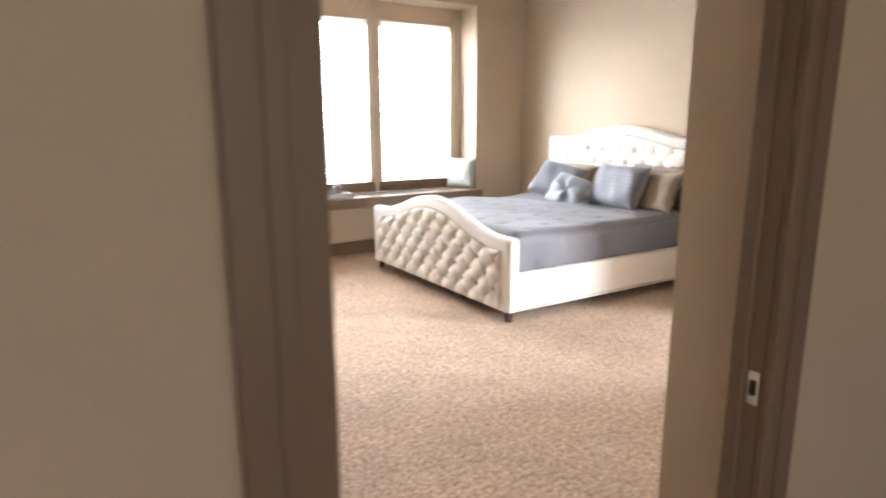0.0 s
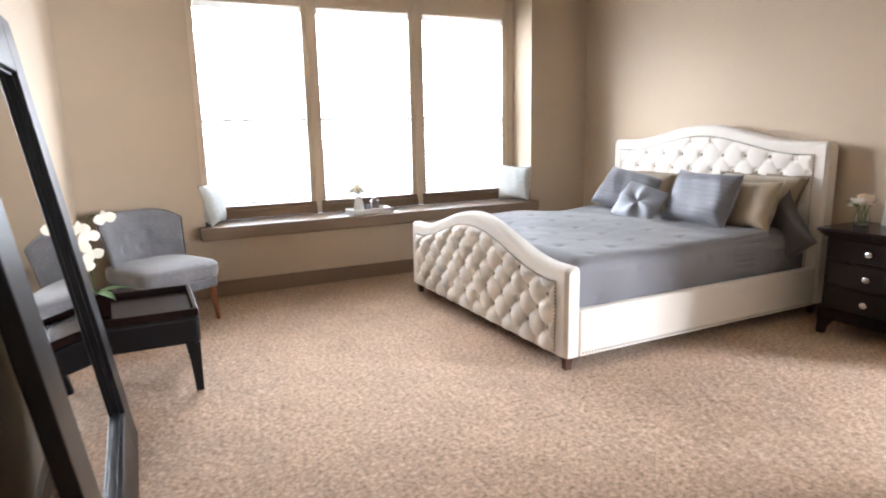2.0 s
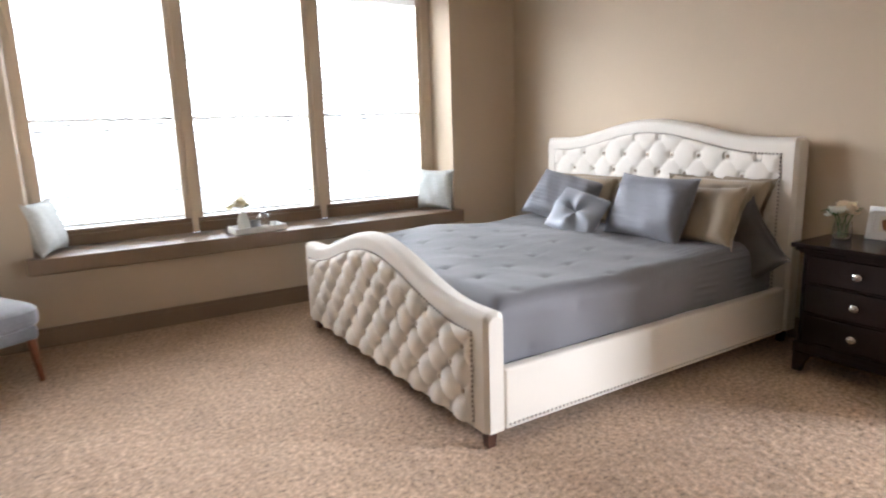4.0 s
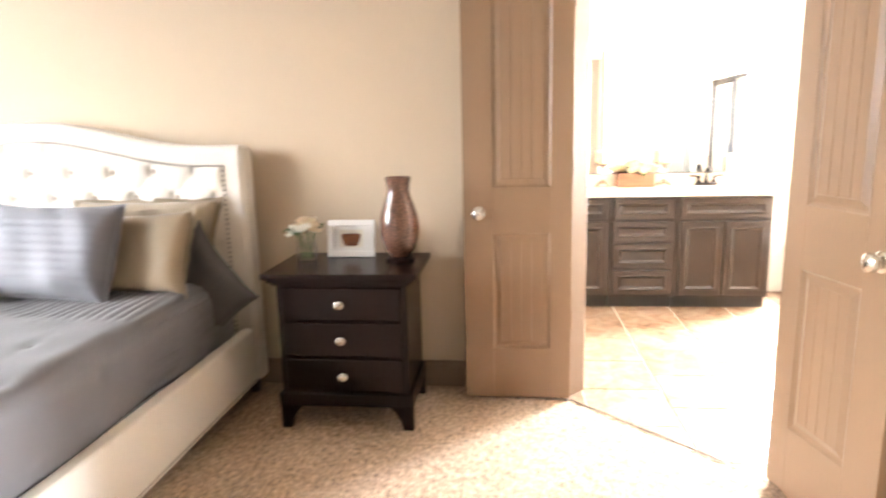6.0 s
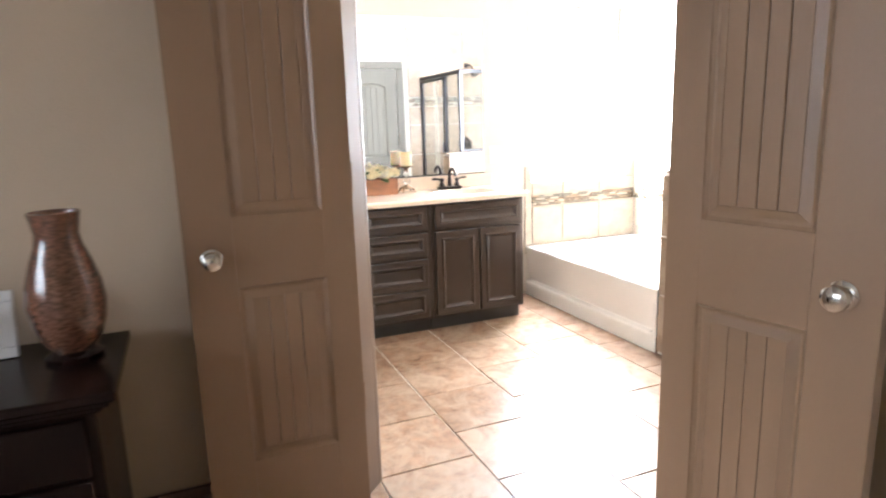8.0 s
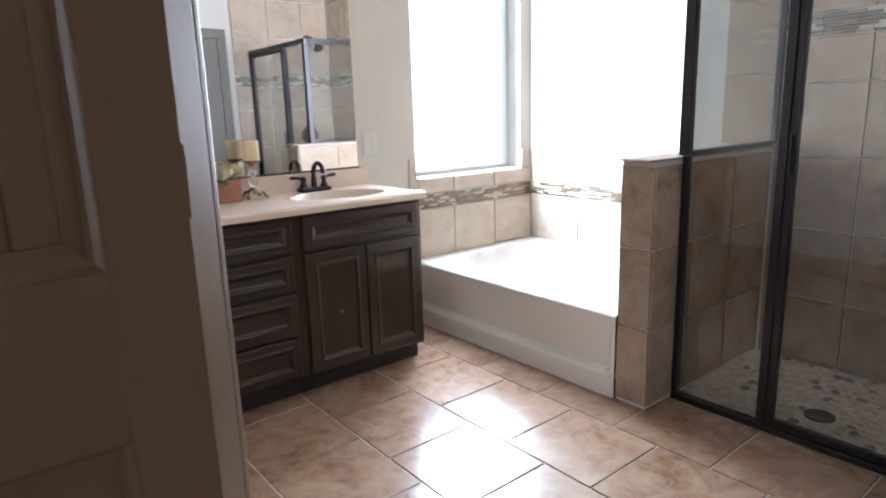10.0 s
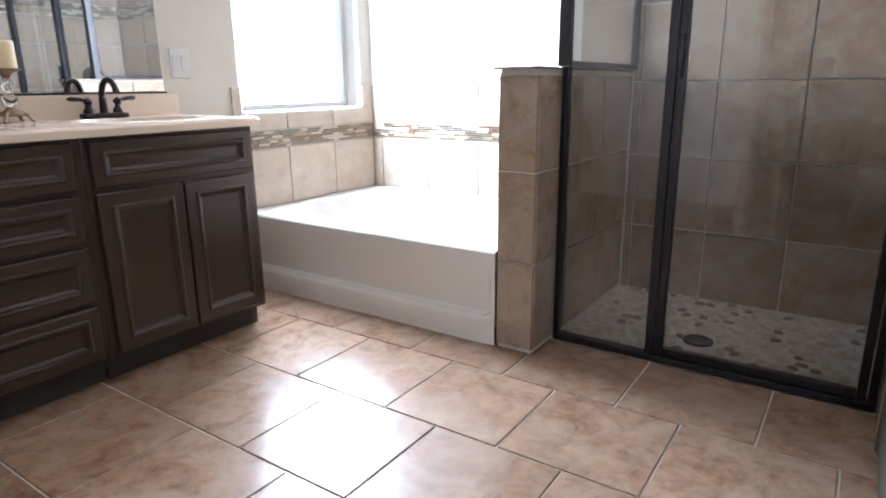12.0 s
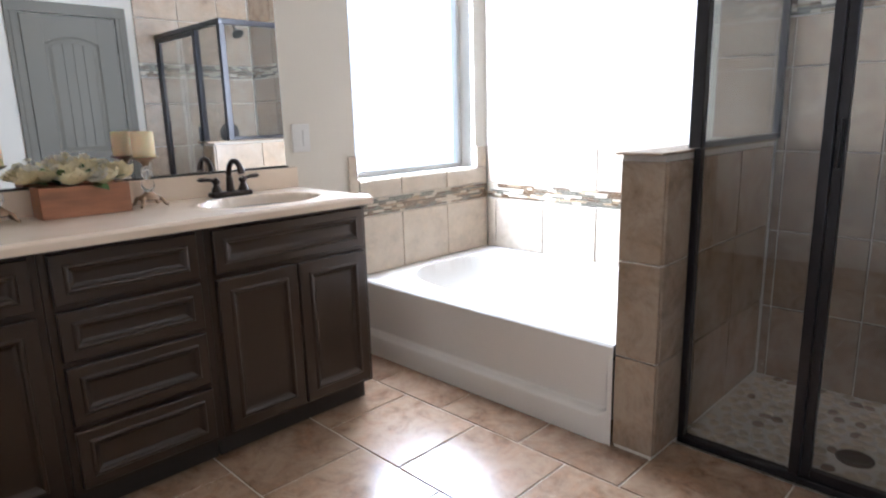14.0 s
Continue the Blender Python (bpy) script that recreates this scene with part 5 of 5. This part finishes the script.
pb = thing("planter_box", pose(7.548, 1.500, 0.839), "cedar planter box of cream silk flowers on the vanity", "planter")
for nm, a in (("side", (-0.058, -0.046, -0.132, 0.132)), ("side", (0.046, 0.058, -0.132, 0.132)), ("end", (-0.0455, 0.0455, -0.132, -0.120)), ("end", (-0.0455, 0.0455, 0.120, 0.132))):
    bm = bmesh.new()
    box(bm, *a, 0.0, 0.098, 0.002)
    part(nm, bm, WOODBOX, pb)
bm = bmesh.new()
box(bm, -0.045, 0.045, -0.1195, 0.1195, 0.004, 0.078)
part("filling", bm, LEAF, pb)
blossoms(pb, (0, 0, 0.105), (0.065, 0.155, 0.045), 20, 7, 0.040, 0.054, 21, [PETAL, PETAL, ORCHID, PETAL], 9, 0.065)
blossoms(pb, (0, 0.02, 0.150), (0.05, 0.13, 0.04), 9, 5, 0.014, 0.020, 22, [ORCHID], 6, 0.04)


def candlestick(y, x=7.545):
    c = thing("candle_holder", pose(x, y, 0.839), "ornate bronze and glass candle holder with a cream pillar candle", "candle holder", "vanity candles")
    bm = bmesh.new()
    lathe(bm, [(0.030, 0.022), (0.040, 0.026), (0.036, 0.034), (0.020, 0.044), (0.014, 0.052)], 20)
    for k in range(4):
        a = math.pi / 4 + k * math.pi / 2
        d = Vector((math.cos(a), math.sin(a), 0))
        tube(bm, [d * 0.026 + Vector((0, 0, 0.032)), d * 0.046 + Vector((0, 0, 0.026)), d * 0.055 + Vector((0, 0, 0.010)), d * 0.064 + Vector((0, 0, 0.005))], [0.008, 0.007, 0.006, 0.005], 8)
    part("base", bm, NAILBRONZE, c)
    bm = bmesh.new()
    lathe(bm, [(0.012, 0.0525), (0.022, 0.062), (0.022, 0.072), (0.010, 0.080), (0.018, 0.090), (0.018, 0.100), (0.010, 0.108)], 16, Matrix.Translation((0, 0, 0.0525)) @ Matrix.Scale(1.6, 4, (0, 0, 1)) @ Matrix.Translation((0, 0, -0.0525)))
    part("stem", bm, CLEARGLASS, c, "cut glass stem")
    bm = bmesh.new()
    lathe(bm, [(0.010, 0.1085), (0.014, 0.118), (0.022, 0.126), (0.042, 0.134), (0.046, 0.139), (0.004, 0.139)], 20, pose(0, 0, 0.0335))
    part("cup", bm, NAILBRONZE, c)
    bm = bmesh.new()
    lathe(bm, [(0.036, 0.1395), (0.037, 0.143), (0.037, 0.222), (0.034, 0.226), (0.028, 0.223), (0.003, 0.221)], 28, pose(0, 0, 0.0335))
    part("candle", bm, CANDLE, c, "cream pillar candle")


NAILBRONZE = material("antique_bronze", (0.20, 0.135, 0.085), 0.4, metal=0.6, vary=0.3, scale=40)
candlestick(1.290)
candlestick(1.735)

# ---- bathroom window over the tub ----
bw = thing("window_4", pose(BX1 + 0.10, 0, 0), "white framed bathroom window over the tub", "window")
bw["kind"] = "structure"
bm = bmesh.new()
y0, y1, z0, z1 = BWIN
for a in ((y0, y0 + 0.024, z0, z1), (y1 - 0.024, y1, z0, z1), (y0 + 0.0245, y1 - 0.0245, z0, z0 + 0.024), (y0 + 0.0245, y1 - 0.0245, z1 - 0.024, z1)):
    box(bm, 0, 0.05, *a, 0.005)
part("frame", bm, WHITEPAINT, bw)
bm = bmesh.new()
box(bm, 0.022, 0.026, y0 + 0.020, y1 - 0.020, z0 + 0.020, z1 - 0.020)
pn = part("pane", bm, PANE, bw)
pn.visible_shadow = False


# ---- tub ----
def bathtub():
    x0, x1, y0, y1, zt = 6.257, 7.648, -0.640, 0.338, 0.365
    tb = thing("bathtub", pose(0, 0, 0), "cream acrylic alcove soaking tub with a stepped apron", "bathtub")
    bm = bmesh.new()
    cx, cy = (x0 + x1) / 2, (y0 + y1) / 2 - 0.01

    def fn(u, v):
        x, y = x0 + (x1 - x0) * u, y0 + (y1 - y0) * v
        a, b = abs(x - cx) / ((x1 - x0) / 2 - 0.10), abs(y - cy) / ((y1 - y0) / 2 - 0.115)
        r = (a ** 3 + b ** 3) ** (1 / 3)
        z = zt
        if r < 1:
            z = zt - 0.30 * min(1.0, (1 - r) / 0.32) ** 0.6
        elif r < 1.06:
            z = zt + 0.004 * math.sin(math.pi * (r - 1) / 0.06)
        e = y1 - y
        if e < 0.010:
            z -= 0.010 * (1 - math.sqrt(max(0, 1 - (1 - e / 0.010) ** 2)))
        return Vector((x, y, z))
    sheet(bm, 110, 150, fn)
    part("basin", bm, TUB, tb)
    bm = bmesh.new()
    # apron: smooth upper face set back, a rounded ledge, a plain foot
    prof = [(y1, zt - 0.010), (y1 - 0.003, 0.33), (y1 - 0.016, 0.24), (y1 - 0.034, 0.130), (y1 - 0.037, 0.112), (y1 - 0.032, 0.1065), (y1 - 0.012, 0.1035), (y1 - 0.001, 0.100), (y1 + 0.005, 0.093), (y1 + 0.006, 0.084), (y1 + 0.006, 0.0)]

    def ap(u, v):
        k = v * (len(prof) - 1)
        i = min(int(k), len(prof) - 2)
        f = k - i
        y, z = prof[i][0] + (prof[i + 1][0] - prof[i][0]) * f, prof[i][1] + (prof[i + 1][1] - prof[i][1]) * f
        x = x0 + (x1 - x0) * u ** 1.3
        # the ledge turns up and dies out at the half wall
        e = (x - x0 - 0.02) / 0.05
        if e < 1:
            e = max(0.0, e)
            y = y1 - (y1 - y) * math.sqrt(max(0.0, 1 - (1 - e) ** 2))
            if z < 0.2:
                z += 0.022 * (1 - e) ** 2 * min(1.0, z / 0.08)
        return Vector((x, y, z))
    sheet(bm, 140, 60, ap)
    part("apron", bm, TUB, tb)
    bm = bmesh.new()
    lathe(bm, [(0.03, 0), (0.028, 0.004), (0.01, 0.006), (0.002, 0.005)], 18, pose(7.27, cy, zt - 0.299))
    part("drain", bm, BRONZE, tb)


bathtub()

# ---- pony wall and tile pieces ----
PX0, PX1, PY1, PZ = 6.103, 6.255, 0.338, 1.002
bm = bmesh.new()
box(bm, PX0 + 0.008, PX1 - 0.008, BY0, PY1 - 0.008, -0.004, PZ - 0.008)
PONY = structure("wall_pony", bm, SHOWERGROUT, "tiled half wall between tub and shower")
SH_Y = -0.618
bm = bmesh.new()
box(bm, BX0, PX0 + 0.008, BY0, SH_Y - 0.008, -0.004, 2.30)
box(bm, BX0, BX0 + 0.012, SH_Y - 0.008, 0.29, -0.004, 2.30)
box(bm, PX1 - 0.008, 6.36, BY0, SH_Y - 0.009, PZ, 2.30)
SHOWERWALL = structure("wall_shower", bm, SHOWERGROUT, "stone-look tiled shower walls with a mosaic band")
bm = bmesh.new()
box(bm, PX1, BX1, BY0, BY0 + 0.004, 0.30, 0.945)
box(bm, BX1 - 0.004, BX1, BY0 + 0.004, 0.352, 0.30, 0.825)
TUBWALL = structure("wall_tub_surround", bm, SHOWERGROUT, "stone-look tiled tub surround with a mosaic band, window light put into its tile colour")

BAND_SHOWER = (1.46, 1.56)
ST = 0.3215


def tile_field(parent, m, a0, a1, z0, z1, w, h, z_start, band=None, offset=0.0, g=0.006, skip=None, mat=None):
    """Tiles over a rectangle in local xz of m (face towards +y), a band left out for the mosaic."""
    rows = []
    z = z_start
    while z < z1 - 0.01:
        rows.append((z, min(z + h, z1)))
        z += h
    if band:
        out = []
        z = z_start
        while z < band[0] - 0.01:
            out.append((z, min(z + h, band[0])))
            z += h
        z = band[1]
        while z < z1 - 0.01:
            out.append((z, min(z + h, z1)))
            z += h
        rows = out
    for k, (za, zb) in enumerate(rows):
        za = max(za, z0)
        x = a0 + offset - w
        while x < a1:
            xa, xb = max(x, a0), min(x + w, a1)
            x += w
            if xb - xa < 0.02 or zb - za < 0.02 or (skip and skip((xa + xb) / 2, (za + zb) / 2)):
                continue
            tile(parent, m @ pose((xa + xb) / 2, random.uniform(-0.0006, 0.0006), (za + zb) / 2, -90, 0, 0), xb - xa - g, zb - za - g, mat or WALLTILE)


def mosaic_band(m, a0, a1, z0, z1, seed, name="mosaic_band"):
    """Thin glass and stone strips in staggered rows, joined into one strip."""
    rnd = random.Random(seed)
    rows = 7
    h = (z1 - z0) / rows
    vs, fs, mi = [], [], []
    for r in range(rows):
        x = a0 - rnd.uniform(0, 0.06)
        while x < a1:
            w = rnd.choice((0.035, 0.05, 0.07, 0.095))
            xa, xb = max(x, a0), min(x + w, a1)
            x += w
            if xb - xa < 0.008:
                continue
            za, zb = z0 + h * r + 0.001, z0 + h * (r + 1) - 0.001
            d = rnd.uniform(-0.001, 0.0015)
            o = len(vs)
            for y in (-0.008, d):
                vs += [m @ Vector((xa + 0.001, y, za)), m @ Vector((xb - 0.001, y, za)), m @ Vector((xb - 0.001, y, zb)), m @ Vector((xa + 0.001, y, zb))]
            fs += [(o + 4, o + 5, o + 6, o + 7), (o, o + 1, o + 5, o + 4), (o + 1, o + 2, o + 6, o + 5), (o + 2, o + 3, o + 7, o + 6), (o + 3, o, o + 4, o + 7)]
            mi += [rnd.choice((0, 0, 1, 2, 2, 3, 3))] * 5
    me = bpy.data.meshes.new(name)
    me.from_pydata(vs, [], fs)
    for q in MOSAIC:
        me.materials.append(q)
    for p, k in zip(me.polygons, mi):
        p.material_index = k
    me.update()
    return me


def add_band(parent, *args):
    o = new("mosaic_band", mosaic_band(*args))
    o.parent = parent
    tagged(o, "mosaic band of brown, grey and cream strips", kind="stuff")


# local frames whose +y is the way the tiles face
M_EAST = Matrix.Translation((BX1 - 0.012, 0, 0)) @ pose(0, 0, 0, 0, 0, 90)          # x -> +y, faces -x
M_SOUTH = Matrix.Translation((0, BY0 + 0.012, 0))                                    # x -> +x, faces +y
M_SHSOUTH = Matrix.Translation((0, SH_Y, 0))
M_SHWEST = Matrix.Translation((BX0 + 0.020, 0, 0)) @ pose(0, 0, 0, 0, 0, -90)        # x -> -y, faces +x
M_PONY_N = Matrix.Translation((0, PY1, 0))
M_PONY_W = Matrix.Translation((PX0, 0, 0)) @ pose(0, 0, 0, 0, 0, 90)
M_PONY_E = Matrix.Translation((PX1, 0, 0)) @ pose(0, 0, 0, 0, 0, -90)

# tub surround, in the lit copy of the shower tile
tile_field(TUBWALL, M_EAST, BY0 + 0.014, 0.290, 0.364, 0.652, 0.33, 0.30, 0.352, mat=WALLTILE_LIT)
tile_field(TUBWALL, M_EAST, BY0 + 0.014, 0.290, 0.738, 0.829, 0.33, 0.20, 0.738, mat=WALLTILE_LIT)
tile_field(TUBWALL, M_EAST, BY0 + 0.014, BWIN[0], 0.829, 0.95, 0.33, 0.20, 0.829, mat=WALLTILE_LIT)
tile_field(TUBWALL, M_EAST, 0.292, 0.350, 0.364, 0.95, 0.10, 0.30, 0.352, mat=WALLTILE_LIT)
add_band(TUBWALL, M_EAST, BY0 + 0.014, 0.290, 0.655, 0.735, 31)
tile_field(TUBWALL, M_SOUTH, PX1 + 0.002, BX1 - 0.014, 0.364, 0.652, 0.33, 0.30, 0.352, mat=WALLTILE_LIT)
tile_field(TUBWALL, M_SOUTH, PX1 + 0.002, BX1 - 0.014, 0.738, 0.95, 0.33, 0.30, 0.738, mat=WALLTILE_LIT)
add_band(TUBWALL, M_SOUTH, PX1 + 0.002, BX1 - 0.014, 0.655, 0.735, 32)
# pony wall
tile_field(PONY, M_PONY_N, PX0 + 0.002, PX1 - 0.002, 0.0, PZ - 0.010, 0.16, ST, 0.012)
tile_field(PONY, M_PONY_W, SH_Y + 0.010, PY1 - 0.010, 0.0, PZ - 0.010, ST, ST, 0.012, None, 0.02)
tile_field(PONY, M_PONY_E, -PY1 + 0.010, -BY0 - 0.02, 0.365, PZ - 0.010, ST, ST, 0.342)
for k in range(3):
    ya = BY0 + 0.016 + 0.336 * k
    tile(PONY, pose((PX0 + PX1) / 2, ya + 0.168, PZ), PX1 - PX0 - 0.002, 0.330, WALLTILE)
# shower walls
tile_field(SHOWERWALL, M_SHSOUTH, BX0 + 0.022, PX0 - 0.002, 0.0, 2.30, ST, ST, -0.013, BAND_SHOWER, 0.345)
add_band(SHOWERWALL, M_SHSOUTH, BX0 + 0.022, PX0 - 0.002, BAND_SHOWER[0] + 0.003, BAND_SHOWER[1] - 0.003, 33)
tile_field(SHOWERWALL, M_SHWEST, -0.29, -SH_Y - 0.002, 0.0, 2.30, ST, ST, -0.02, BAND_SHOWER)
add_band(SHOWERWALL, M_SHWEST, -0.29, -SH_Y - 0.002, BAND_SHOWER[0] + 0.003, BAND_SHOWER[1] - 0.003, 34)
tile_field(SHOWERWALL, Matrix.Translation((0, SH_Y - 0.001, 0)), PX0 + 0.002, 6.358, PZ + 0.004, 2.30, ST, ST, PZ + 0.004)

# ---- shower pan of pebbles ----
bm = bmesh.new()
box(bm, BX0 + 0.021, PX0 - 0.001, SH_Y + 0.001, 0.112, -0.006, 0.002)
PAN = structure("floor_shower", bm, SHOWERGROUT, "shower floor of sliced river pebbles")
rnd = random.Random(12)
vsA, fsA, mA = [], [], []
cells = []
y = SH_Y + 0.03
row = 0
while y < 0.098:
    x = BX0 + 0.045 + (0.024 if row % 2 else 0)
    while x < PX0 - 0.02:
        cells.append((x + rnd.uniform(-0.015, 0.015), y + rnd.uniform(-0.013, 0.013)))
        x += 0.050
    y += 0.045
    row += 1
for x, y in cells:
    if math.hypot(x - 5.630, y + 0.110) < 0.065:
        continue
    a, b = rnd.uniform(0.019, 0.026), rnd.uniform(0.016, 0.022)
    ang = rnd.uniform(0, 3.14)
    dark = rnd.random() < 0.09
    o = len(vsA)
    k = 9
    for r, z in ((1.0, 0.0021), (0.86, 0.0075), (0.5, 0.0095)):
        for i in range(k):
            t = 2 * math.pi * i / k
            px, py = a * r * math.cos(t), b * r * math.sin(t)
            vsA.append((x + px * math.cos(ang) - py * math.sin(ang), y + px * math.sin(ang) + py * math.cos(ang), z))
    for rr in range(2):
        for i in range(k):
            fsA.append((o + rr * k + i, o + rr * k + (i + 1) % k, o + (rr + 1) * k + (i + 1) % k, o + (rr + 1) * k + i))
            mA.append(1 if dark else 0)
    fsA.append(tuple(o + 2 * k + i for i in range(k)))
    mA.append(1 if dark else 0)
me = bpy.data.meshes.new("pebbles")
me.from_pydata(vsA, [], fsA)
me.materials.append(PEBBLE_A)
me.materials.append(PEBBLE_B)
for p, k in zip(me.polygons, mA):
    p.material_index = k
me.shade_smooth()
pe = new("pebbles", me)
pe.parent = PAN
tagged(pe, "cream and dark brown sliced pebbles set in grout", kind="stuff")
bm = bmesh.new()
lathe(bm, [(0.055, 0.0021), (0.055, 0.008), (0.050, 0.010), (0.046, 0.008), (0.010, 0.008)], 28, pose(5.630, -0.110, 0))
dr = tagged(new("shower_drain", mesh_of("shower_drain", bm, BRONZE)), "round dark bronze shower drain in the pebble floor", "drain")


# ---- shower enclosure ----
def shower():
    s = thing("shower_enclosure", pose(0, 0, 0), "dark bronze framed glass shower enclosure with a hinged door", "shower")
    gy = 0.140
    zt = 1.765

    def bar(name, *a, parent=s, bevel=0.004):
        bm = bmesh.new()
        box(bm, *a, bevel)
        return part(name, bm, SHOWERFRAME, parent)
    bar("sill", BX0 + 0.021, 6.1015, gy - 0.022, gy + 0.022, 0.0015, 0.026)
    bar("header", BX0 + 0.021, 6.1225, gy - 0.020, gy + 0.020, zt - 0.035, zt)
    bar("corner_post", 6.0805, 6.1020, gy - 0.018, gy + 0.020, 0.0265, PZ + 0.002)
    bar("corner_post", 6.0805, 6.1205, gy - 0.018, gy + 0.020, PZ + 0.0025, zt - 0.0355)
    bar("strike_post", 5.7245, 5.7545, gy - 0.020, gy + 0.020, 0.0265, zt - 0.0355)
    bar("wall_post", BX0 + 0.021, BX0 + 0.045, gy - 0.018, gy + 0.018, 0.0265, zt - 0.0355)
    bar("return_sill", 6.0845, 6.1165, SH_Y + 0.001, gy - 0.0185, PZ + 0.001, PZ + 0.022)
    bar("return_header", 6.0845, 6.1165, SH_Y + 0.001, gy - 0.0205, zt - 0.035, zt)
    bar("return_post", 6.0845, 6.1165, SH_Y + 0.001, SH_Y + 0.020, PZ + 0.0225, zt - 0.0355)

    def pane(a, parent):
        bm = bmesh.new()
        box(bm, *a)
        p = part("pane", bm, SHOWERGLASS, parent)
        p.visible_shadow = False
        return p
    pane((5.7525, 6.0825, gy - 0.003, gy + 0.003, 0.024, zt - 0.033), s)
    pane((6.0980, 6.1030, SH_Y + 0.018, gy - 0.017, PZ + 0.020, zt - 0.033), s)
    bm = bmesh.new()
    x0, x1, z0, z1, f = BX0 + 0.048, 5.7225, 0.030, zt - 0.038, 0.026
    for a in ((x0, x0 + f, z0, z1), (x1 - f, x1, z0, z1), (x0 + f, x1 - f, z0, z0 + f), (x0 + f, x1 - f, z1 - f, z1)):
        box(bm, a[0], a[1], gy - 0.014, gy + 0.014, a[2], a[3], 0.003)
    door = part("door", bm, SHOWERFRAME, s)
    pane((x0 + f - 0.003, x1 - f + 0.003, gy - 0.003, gy + 0.003, z0 + f - 0.003, z1 - f + 0.003), door)
    bm = bmesh.new()
    box(bm, x1 - 0.018, x1 - 0.008, gy + 0.0145, gy + 0.036, 0.96, 1.09, 0.004)
    part("handle", bm, SHOWERFRAME, door)


shower()

# valve and head on the shower's side wall
sv = thing("shower_valve", Matrix.Translation((BX0 + 0.021, -0.37, 1.03)) @ pose(0, 0, 0, 0, 90, 0), "round dark bronze shower valve trim on the tiles", "valve")
bm = bmesh.new()
lathe(bm, [(0.082, 0), (0.080, 0.006), (0.060, 0.012), (0.034, 0.014), (0.030, 0.045), (0.020, 0.052), (0.002, 0.053)], 30)
part("escutcheon", bm, BRONZE, sv)
bm = bmesh.new()
tube(bm, [(0.0, 0, 0.045), (0.045, 0.03, 0.052), (0.075, 0.05, 0.050)], [0.010, 0.009, 0.007], 10)
part("lever", bm, BRONZE, sv)
sh = thing("showerhead", Matrix.Translation((BX0 + 0.021, -0.40, 1.90)), "dark bronze shower head on a bent arm", "shower head")
bm = bmesh.new()
tube(bm, [(0, 0, 0), (0.08, 0, 0.0), (0.15, 0, -0.03), (0.19, 0, -0.07)], 0.009, 10)
part("arm", bm, BRONZE, sh)
bm = bmesh.new()
lathe(bm, [(0.012, 0.0), (0.014, 0.02), (0.040, 0.05), (0.046, 0.062), (0.040, 0.064), (0.002, 0.062)], 24, pose(0.185, 0, -0.065, 0, 140, 0))
part("head", bm, BRONZE, sh)
bm = bmesh.new()
lathe(bm, [(0.028, 0), (0.026, 0.006), (0.012, 0.012)], 20, pose(0, 0, 0, 0, 90, 0))
part("flange", bm, BRONZE, sh)

# closed door in the bathroom's side wall
cd = thing("door_3", Matrix.Translation((BX0, BDOOR[0], 0)) @ pose(0, 0, 0, 0, 0, 90), "grey painted frame of the closet door", "door frame")
cd["kind"] = "structure"
bm = casing_bm(BDOOR[1] - BDOOR[0], BDOOR[3], 0.075)
part("casing", bm, GREYDOOR, cd)
door_leaf("door_leaf", BDOOR[1] - BDOOR[0] - 0.01, BDOOR[3] - 0.01, Matrix.Translation((BX0 - 0.02, BDOOR[0] + 0.005, 0.004)) @ pose(0, 0, 0, 0, 0, 90), "closed grey two-panel plank door with an arched top panel", GREYDOOR, stile=0.125, lock_stile=0.125)
floor_tiles()
